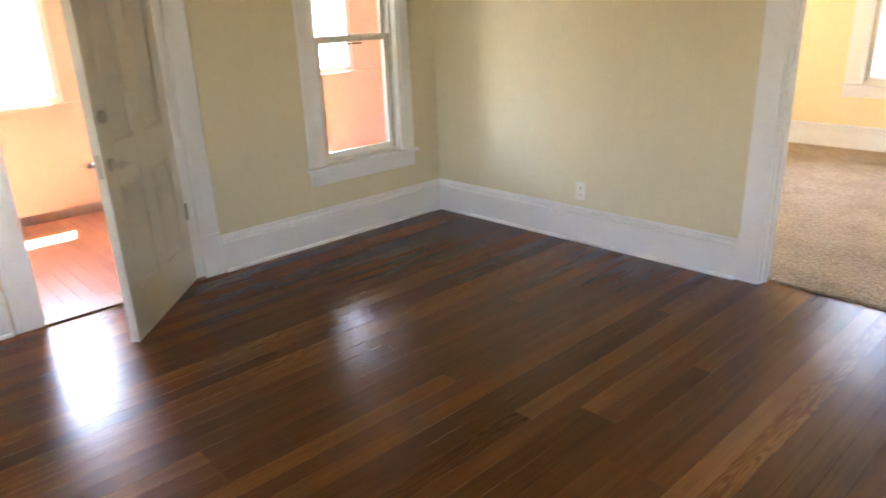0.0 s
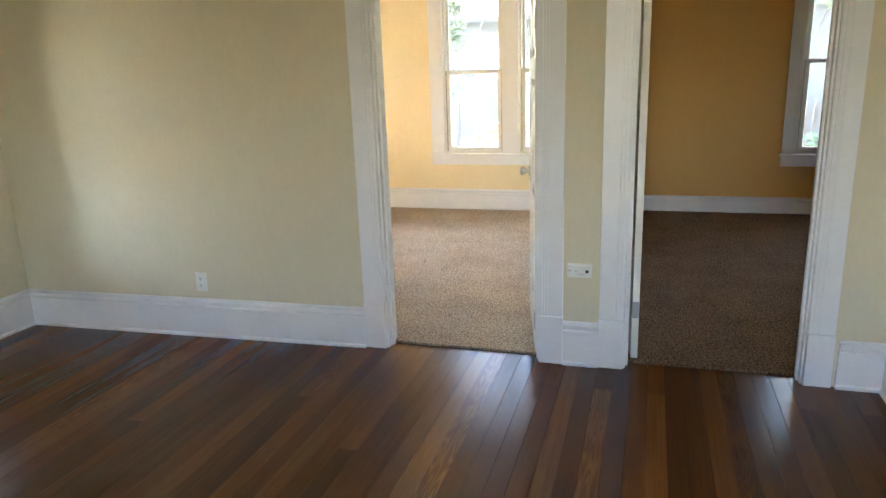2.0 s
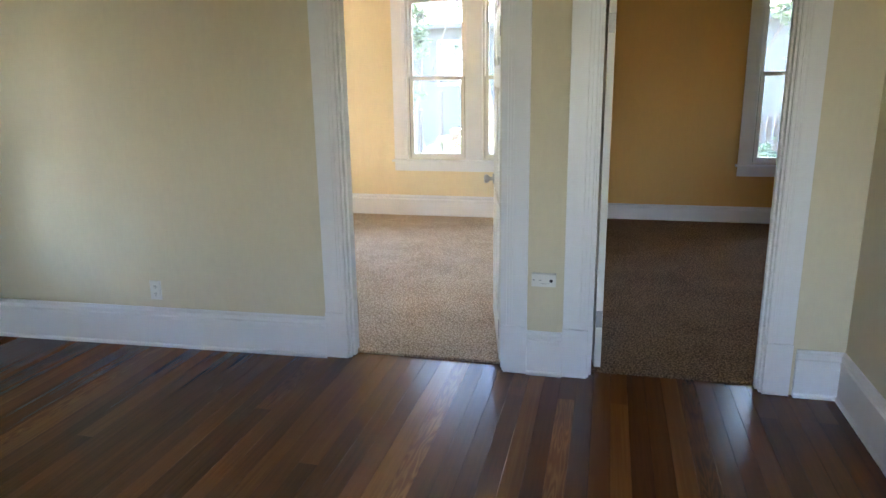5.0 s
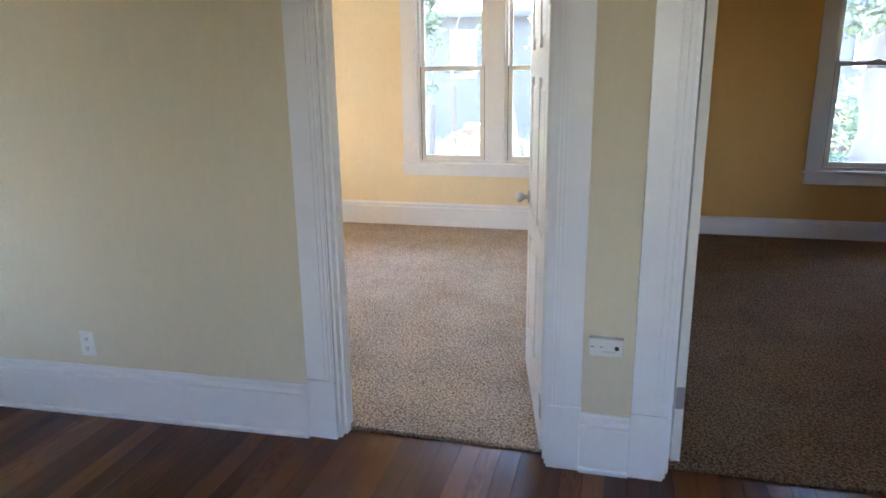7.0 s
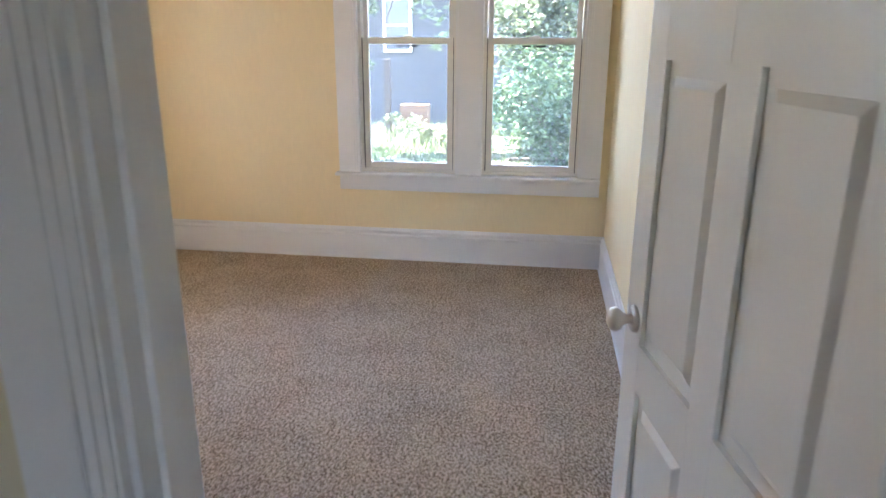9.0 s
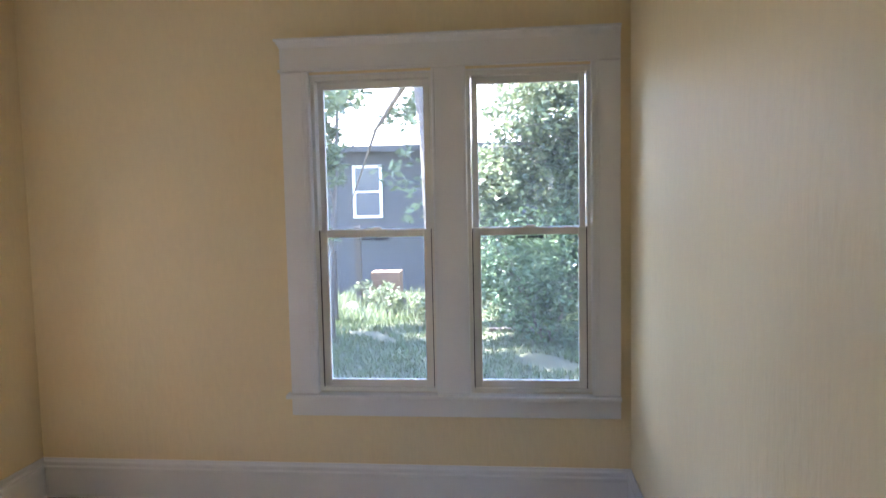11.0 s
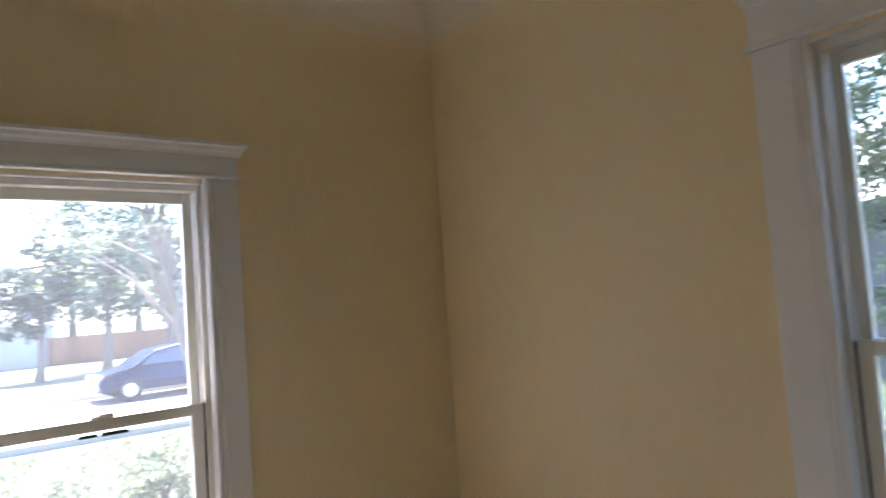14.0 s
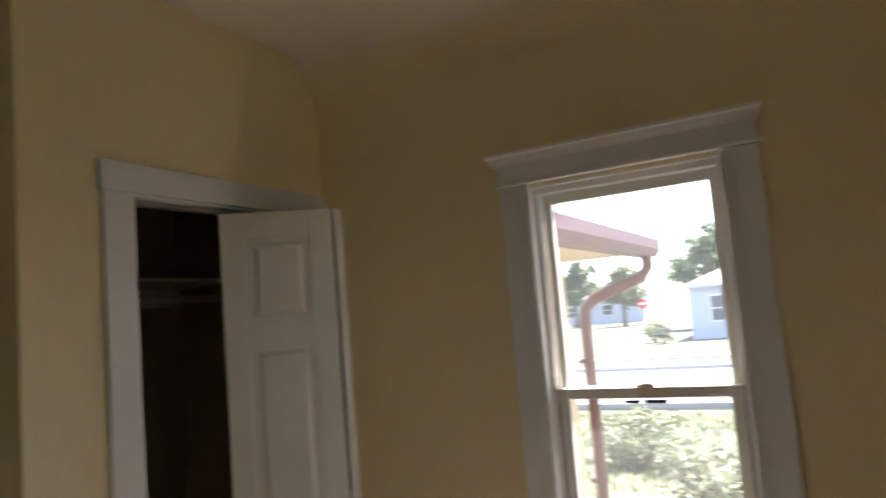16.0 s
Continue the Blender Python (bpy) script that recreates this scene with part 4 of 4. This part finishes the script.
neighbour = siding_house("neighbour_house", pose(-3.4, 17.0, GZ), 16, 7, 3.6, GREYSIDING, PALEROOF, [(2.19, 1.87, 0.74, 1.30), (12.4, 2.0, 0.9, 1.3)], "charcoal-sided neighbouring house with a white window behind trees", rise=2.2)
box_part("chimney", (6.66, 1.75, 4.4, 7.08, 2.2, 5.5), SHINGLE, neighbour, 0.01, "dark square chimney")
# The high crowns stand above view, added to shade the near lawn.
tree("tree", (2.19, 7.2, GZ), (-0.80, 0.1, 7.2), 7.2, 0.105, [((-2.6, 2.6, 6.4), (2.4, 1.0, 0.8), 5200), ((-3.6, 3.6, 6.9), (2.8, 1.1, 0.6), 8000), ((-1.0, 1.4, 6.9), (2.2, 1.4, 0.7), 3600), ((-4.2, 1.4, 6.6), (1.8, 1.6, 0.8), 4200), ((-1.1, 1.6, 3.5), (0.7, 0.5, 0.9), 260), ((-0.9, 2.2, 2.4), (0.5, 0.5, 0.5), 110)], 21, "leaning grey-barked tree with thin leafy branches in the side yard", LEAF_Y, 0.07, 9)
tree("tree", (-0.25, 11.2, GZ), (0.2, 0.1, 5.2), 5.2, 0.045, [((-0.1, 0, 4.3), (0.8, 0.6, 0.9), 3200), ((-0.15, 0, 3.0), (0.46, 0.4, 0.8), 1500), ((-0.2, 0, 1.9), (0.35, 0.35, 0.5), 500), ((0.9, 0.3, 4.7), (0.8, 0.5, 0.4), 800), ((1.3, 0.2, 3.6), (0.5, 0.4, 0.5), 300)], 22, "slender young tree with pale leaves", LEAF_Y, 0.055, 9)
# Shade low in the foliage is put into this shrub's darker leaf colour.
shrub("shrub", (3.25, 11.2, GZ), (1.35, 0.9, 1.05), 10500, 23, "dense shrub over the lawn, shade put into its dark-green leaves", LEAF, 0.05, 9)
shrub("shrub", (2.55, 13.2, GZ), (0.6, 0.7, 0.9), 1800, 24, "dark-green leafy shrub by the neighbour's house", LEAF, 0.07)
# The sunlit upper foliage gets the paler leaf colour.
tree("tree", (4.3, 12.6, GZ), (-0.5, 0, 4.2), 4.2, 0.10, [((-1.9, -0.7, 2.5), (0.6, 0.6, 0.9), 3400), ((-0.9, -0.8, 2.5), (1.0, 0.8, 0.8), 4200), ((-0.2, -0.9, 3.3), (1.3, 0.9, 0.8), 5200), ((-1.1, -1.0, 3.7), (1.0, 0.7, 0.7), 4200), ((0.1, -0.9, 4.2), (1.4, 0.8, 0.6), 4200), ((0.7, -0.6, 2.6), (1.0, 0.8, 0.9), 3200), ((0.4, -0.3, 4.4), (1.2, 0.9, 0.8), 2200)], 25, "broad leafy tree over the shrub, sun put into its pale leaves", LEAF_Y, 0.06, 12)
for q, (x, y, r_) in enumerate(((0.1, 13.9, 0.5), (0.75, 13.6, 0.45), (1.25, 13.0, 0.4), (-0.2, 14.6, 0.5))):
    shrub("weed_clump", (x, y, GZ), (r_, 0.4, 0.28), 700, 26 + q * 7, "yellow-green weed clump in the sun", LEAF_Y, 0.05)
# Unseen tree, added so its crowns cast dappled shade on the yard.
tree("tree", (-4.6, 10.6, GZ), (0.6, 0.0, 5.6), 5.6, 0.16, [((0.9, 0.2, 5.4), (2.2, 2.0, 1.1), 2600), ((1.6, 1.6, 6.4), (2.4, 1.2, 1.0), 3000), ((0.4, -1.8, 6.0), (2.0, 1.6, 1.0), 1800), ((3.3, -0.9, 6.4), (2.2, 1.0, 0.8), 5200), ((3.4, 2.6, 6.6), (1.6, 0.5, 0.7), 2600)], 30, "spreading leafy tree added out of view to shade the side yard", LEAF_Y, 0.10, 8)
for x, y, h_ in ((-0.60, 14.75, 1.75), (-0.69, 13.0, 1.36)):
    post = thing("fence_post", pose(x, y, GZ), "dark weathered wooden fence post standing in weeds", "post", "old fence posts")
    bm = bmesh.new()
    add_box(bm, -0.065, -0.055, -0.1, 0.065, 0.055, h_, 0.012)
    part("post", bm, OLDWOOD, post)
stake = thing("garden_stake", pose(1.127, 13.1, GZ), "thin grey metal stake standing in weeds", "stake")
bm = bmesh.new()
add_tube(bm, [(0, 0, -0.1), (0.01, 0, 0.7), (0, 0, 1.32)], [0.024, 0.024, 0.022], 8)
part("rod", bm, STEEL, stake)
RAW = material("raw_plank", (0.24, 0.14, 0.085), 0.8, vary=0.2)
crate = thing("crate", pose(-0.05, 15.1, GZ), "tan wooden crate against the dark house", "crate")
for i in range(4):
    box_part("slat", (-0.32, -0.2, 0.02 + i * 0.183, 0.32, -0.175, 0.19 + i * 0.183), RAW, crate, 0.004)
box_part("body", (-0.31, -0.174, 0, 0.31, 0.25, 0.74), RAW, crate)
stone = thing("stone", pose(-0.62, 14.2, GZ), "pale rounded stone lying on bare earth", "stone")
bm = bmesh.new()
bmesh.ops.create_icosphere(bm, subdivisions=3, radius=0.13)
for v in bm.verts:
    v.co *= 1 + 0.35 * noise.noise(v.co * 9)
    v.co.z = v.co.z * 0.8 + 0.09
part("boulder", bm, CONCRETE, stone, smooth=True)
edging = thing("garden_edging", pose(2.95, 11.9, GZ), "pale low timber edging beside the shrub", "edging")
box_part("timber", (-0.65, -0.05, -0.02, 0.65, 0.05, 0.09), OLDWOOD, edging, 0.01)
# yard outside the golden room
# Last crown is added out of view to keep sun off the trunk.
tree("tree", (8.0, 11.5, GZ), (0.3, 0.4, 6.0), 6.0, 0.42, [((-1.5, -1.0, 4.2), (1.8, 1.5, 1.2), 2600), ((0.5, 0, 5.5), (2.5, 2, 1.2), 2200), ((-0.6, -1.0, 3.0), (0.8, 0.6, 0.6), 500), ((-1.7, 0.5, 5.2), (1.6, 1.3, 1.0), 6000)], 27, "thick rough-barked old tree beyond the golden room", LEAF_Y, 0.10, 8)
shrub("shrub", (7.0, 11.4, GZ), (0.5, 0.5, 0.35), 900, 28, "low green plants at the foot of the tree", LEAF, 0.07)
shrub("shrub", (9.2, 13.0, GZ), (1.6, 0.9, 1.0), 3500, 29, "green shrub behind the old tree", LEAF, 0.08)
pf = thing("picket_fence", pose(5.6, 13.6, GZ), "dark weathered picket fence", "fence")
for i in range(18):
    bm = bmesh.new()
    x = i * 0.17
    vs = add_box(bm, x, -0.012, 0.05, x + 0.10, 0.012, 1.15)
    t = bm.verts.new((x + 0.05, 0, 1.27))
    for f_ in [f for f in bm.faces if all(abs(v.co.z - 1.15) < 1e-4 for v in f.verts)]:
        es = list(f_.edges)
        bm.faces.remove(f_)
        for e in es:
            bm.faces.new((e.verts[0], e.verts[1], t))
    part("picket", bm, OLDWOOD, pf)
for z in (0.35, 0.9):
    box_part("rail", (-0.05, 0.013, z, 3.1, 0.05, z + 0.08), OLDWOOD, pf)
# street side
grass("grass", -11.8, -3.2, -4, 9, 9000, 0.14, GRASS, 31, "sunlit front lawn grass")
for i, (x, y, s) in enumerate(((-5.2, 1.9, 1.0), (-6.0, 3.1, 1.1), (-6.8, 4.6, 0.9), (-7.5, 0.6, 0.9), (-8.6, 2.5, 0.8))):
    shrub("shrub", (x, y, GZ), (0.75 * s, 0.75 * s, 0.42 * s), 2200, 40 + i, "pale grey-green front garden shrub in full sun", SAGE, 0.045, 8)
siding_house("white_bungalow", pose(-35.6, -3.2, GZ, 0, 0, 90), 8.4, 8, 2.8, WHITESIDING, PALEROOF, [(1.0, 0.86, 1.53, 1.43), (5.03, 0.8, 1.46, 1.43)], "white clapboard bungalow with hipped roof across the street", "hip", 0.16, (3.39, 0.82, 2.05), 1.65, True)
siding_house("white_garage", pose(-42.5, 6.2, GZ, 0, 0, 90), 3.2, 5, 2.4, WHITESIDING, PALEROOF, [], "white sided outbuilding behind the pine", "gable", 0.16, None, 1.0)
siding_house("far_house", pose(-72, -24, GZ, 0, 0, 90), 10, 7, 2.8, WHITESIDING, SHINGLE, [(1.5, 0.9, 1.3, 1.2), (5.5, 0.9, 1.3, 1.2)], "pale house far down the street", "gable", 0.2, None, 1.8)
veranda = siding_house("porch_house", pose(-37.8, 16.5, GZ, 0, 0, 90), 10, 8, 2.75, WHITESIDING, SHINGLE, [(1.0, 0.85, 0.9, 1.4), (2.6, 0.85, 0.85, 1.4), (4.1, 0.85, 0.85, 1.4), (7.2, 0.85, 1.2, 1.4)], "pale house with a railed veranda across the street", "gable", 0.16, None, 2.4)
box_part("veranda_deck", (2.2, -1.8, 0, 9.0, -0.04, 0.4), CONCRETE, veranda, 0.01)
box_part("veranda_roof", (1.9, -2.1, 2.55, 9.3, -0.34, 2.68), WHITESIDING, veranda, 0.02)
for q in (2.3, 4.5, 6.7, 8.9):
    box_part("veranda_post", (q - 0.06, -1.75, 0.4, q + 0.06, -1.63, 2.55), VINYL, veranda, 0.01)
for z in (0.5, 1.15):
    box_part("rail", (2.36, -1.72, z, 8.84, -1.66, z + 0.07), VINYL, veranda)
for q in range(38):
    box_part("baluster", (2.5 + q * 0.165, -1.71, 0.57, 2.57 + q * 0.165, -1.67, 1.15), VINYL, veranda)
shrub("shrub", (-35.2, 19.6, GZ), (0.7, 0.9, 0.6), 900, 81, "round green shrub before the veranda", LEAF, 0.10)
tree("pine_tree", (-31.0, 6.9, GZ), (-0.3, 0.4, 5.2), 5.2, 0.17, [((0.0, 0.2, 3.2), (1.4, 2.0, 0.9), 2600), ((-0.2, -1.0, 4.0), (0.8, 1.0, 1.0), 1200), ((-0.2, 1.0, 4.6), (0.9, 1.1, 1.3), 1600), ((0.2, -0.9, 2.2), (0.9, 1.2, 0.6), 900), ((-0.3, 0.2, 5.6), (0.6, 0.8, 0.7), 600)], 51, "grey-green pine with a forked trunk on the far lawn", NEEDLE, 0.12, 10)
tree("tree", (-9.5, 6.3, GZ), (-0.2, -0.9, 4.6), 4.6, 0.11, [((-0.2, -1.3, 3.9), (0.9, 1.2, 0.6), 260), ((0.0, -0.9, 4.9), (1.0, 1.8, 0.8), 420), ((-0.2, -2.0, 3.4), (0.6, 0.7, 0.5), 120), ((0.0, 0.3, 5.4), (1.0, 1.6, 0.9), 420)], 52, "leaning bare-limbed street tree with sparse pale leaves", SAGE, 0.05, 16)
for x, y, h_, q in ((-33.0, 10.0, 5.2, 53), (-34.5, 13.4, 5.6, 54)):
    tree("tree", (x, y, GZ), (0.1, 0.2, h_), h_, 0.22, [((0, 0, 3.2), (1.4, 2.2, 1.2), 1500), ((0, 0.8, 5.6), (2.0, 2.8, 1.6), 2600), ((0, -1.0, 7.2), (1.8, 2.4, 1.2), 1800)], q, "tall grey-green street tree across the road", NEEDLE, 0.13, 8)
for i, (x, y, s) in enumerate(((-48, -4.0, 1.35), (-47, 4.6, 1.3), (-68, -34, 1.9), (-62, -13.5, 1.1), (-66, -19.5, 1.3), (-46, 11, 1.6), (-50, 16, 1.8), (-49, 24, 2.2))):
    tree("tree", (x, y, GZ), (0, 0, 3.6 * s), 3.6 * s, 0.2 * s, [((0, 0, 2.9 * s), (1.8 * s, 2.1 * s, 1.3 * s), 2600), ((0, 0.4 * s, 4.2 * s), (1.2 * s, 1.4 * s, 1.0 * s), 1400)], 60 + i, "leafy green tree beyond the houses", LEAF_Y if i % 2 else LEAF, 0.22, 5)
fen = thing("board_fence", pose(-42.2, 9.0, GZ, 0, 0, 90), "red-brown cedar board fence", "fence")
for i in range(44):
    box_part("board", (i * 0.2, 0, 0, i * 0.2 + 0.185, 0.03, 1.6), REDFENCE, fen)
shrub("shrub", (-33.6, -4.3, GZ), (0.6, 0.6, 0.45), 700, 80, "round dark shrub on the street lawn", NEEDLE, 0.09)
shrub("shrub", (-34.8, -5.0, GZ), (0.6, 0.7, 0.6), 700, 83, "pale green shrub on the street lawn", LEAF_Y, 0.09)
sg = thing("stop_sign", pose(-48, -8.5, GZ, 0, 0, 90), "red octagonal stop sign on a steel post", "sign")
bm = bmesh.new()
add_tube(bm, [(0, -0.01, 2.02), (0, 0.01, 2.02)], 0.38, 8)
part("plate", bm, SIGNRED, sg)
box_part("band", (-0.24, -0.016, 1.94, 0.24, -0.011, 2.10), VINYL, sg, label="white lettering band")
bm = bmesh.new()
add_tube(bm, [(0, 0.04, 0), (0, 0.04, 2.2)], 0.03, 8)
part("post", bm, STEEL, sg)


def car(m, label):
    root = thing("car", m, label, "car")
    prof = [(-2.1, 0.30), (-2.15, 0.55), (-2.0, 0.78), (-1.25, 0.95), (-0.55, 1.38), (0.2, 1.50), (1.1, 1.46), (1.85, 1.05), (2.1, 0.95), (2.15, 0.5), (2.05, 0.28)]
    bm = bmesh.new()
    rings = []
    for y, k in ((-0.86, 0.0), (-0.80, 0.06), (0.80, 0.06), (0.86, 0.0)):
        rings.append([bm.verts.new((x * (0.985 if k == 0 else 1), y * (0.80 if z > 1.1 else 1), z if k else z - 0.02 * (z > 1.0))) for x, z in prof])
    for a, b in zip(rings, rings[1:]):
        for i in range(len(prof)):
            j = (i + 1) % len(prof)
            bm.faces.new((a[i], a[j], b[j], b[i]))
    bm.faces.new(rings[0][::-1]), bm.faces.new(rings[-1])
    body = part("body", bm, CARBLUE, root)
    for s in (-1, 1):
        bm = bmesh.new()
        q = [(-1.0, 0.98), (-0.45, 1.33), (0.2, 1.42), (1.0, 1.38), (1.5, 1.0)]
        a = [bm.verts.new((x, s * (0.868 if z < 1.1 else 0.725), z)) for x, z in q]
        b = [bm.verts.new((x, s * (0.85 if z < 1.1 else 0.70), z)) for x, z in q]
        bm.faces.new(a), bm.faces.new(b)
        for i in range(5):
            bm.faces.new((a[i], a[(i + 1) % 5], b[(i + 1) % 5], b[i]))
        part("side_window", bm, DARKGLASS, body)
    for x in (-1.32, 1.32):
        for s in (-1, 1):
            bm = bmesh.new()
            add_tube(bm, [(x, s * 0.70, 0.32), (x, s * 0.74, 0.32), (x, s * 0.87, 0.32), (x, s * 0.89, 0.32)], [0.29, 0.32, 0.32, 0.29], 24)
            wh = part("wheel", bm, RUBBER, root)
            bm = bmesh.new()
            add_tube(bm, [(x, s * 0.885, 0.32), (x, s * 0.897, 0.32)], [0.21, 0.19], 10)
            part("rim", bm, ALLOY, wh)
    for s in (-1, 1):
        box_part("headlight", (-2.13, s * 0.62 - 0.16, 0.62, -1.95, s * 0.62 + 0.16, 0.76), ALLOY, root, 0.03, "clear headlight")


car(pose(-19.3, 8.6, GZ + 0.02, 0, 0, 90), "dark blue hatchback parked at the kerb")

# ---------- floorboards, last ----------
rng = random.Random(3)
PW = 0.083
meshes = {}


def plank_mesh(length, width, mat, tag):
    key = (round(length, 2), tag)
    if key not in meshes:
        bm = bmesh.new()
        add_box(bm, 0.0002, 0.0003, -0.018, width - 0.0002, key[0] - 0.0003, 0.0)
        for v in bm.verts:
            if v.co.z > -0.001:
                v.co.x += 0.0004 if v.co.x < width / 2 else -0.0004
        meshes[key] = finish(bm, "floorboard", mat)
    return meshes[key]


x = 0.002
while x < RX - 0.01:
    y = -6.07 + rng.choice((0, 0.4, 0.9))
    first = True
    y = -6.07
    while y < 0.05:
        ln = rng.choice((2.6, 3.2, 3.8, 4.6)) if not first else rng.choice((1.2, 2.2, 3.2, 4.2))
        first = False
        ln = min(ln, 0.082 - y)
        if ln > 0.05:
            ob = new("floorboard", plank_mesh(ln, min(PW, RX - x), FLOOR, "in"))
            ob.location = (x, y, rng.uniform(-0.0005, 0.0))
            ob.parent = floor_room
        y += ln
    x += PW
y = PY0 + 0.002
while y < PY1 - 0.05:
    key = "porch_board"
    bm = bmesh.new()
    add_box(bm, PXO + 0.002, 0.001, -0.024, -0.152, 0.089, 0.0, 0.0015)
    if key not in meshes:
        meshes[key] = finish(bm, key, PORCHFLOOR)
    else:
        bm.free()
    ob = new(key, meshes[key])
    ob.location = (0, y, -0.03)
    ob.parent = porch_floor
    y += 0.09
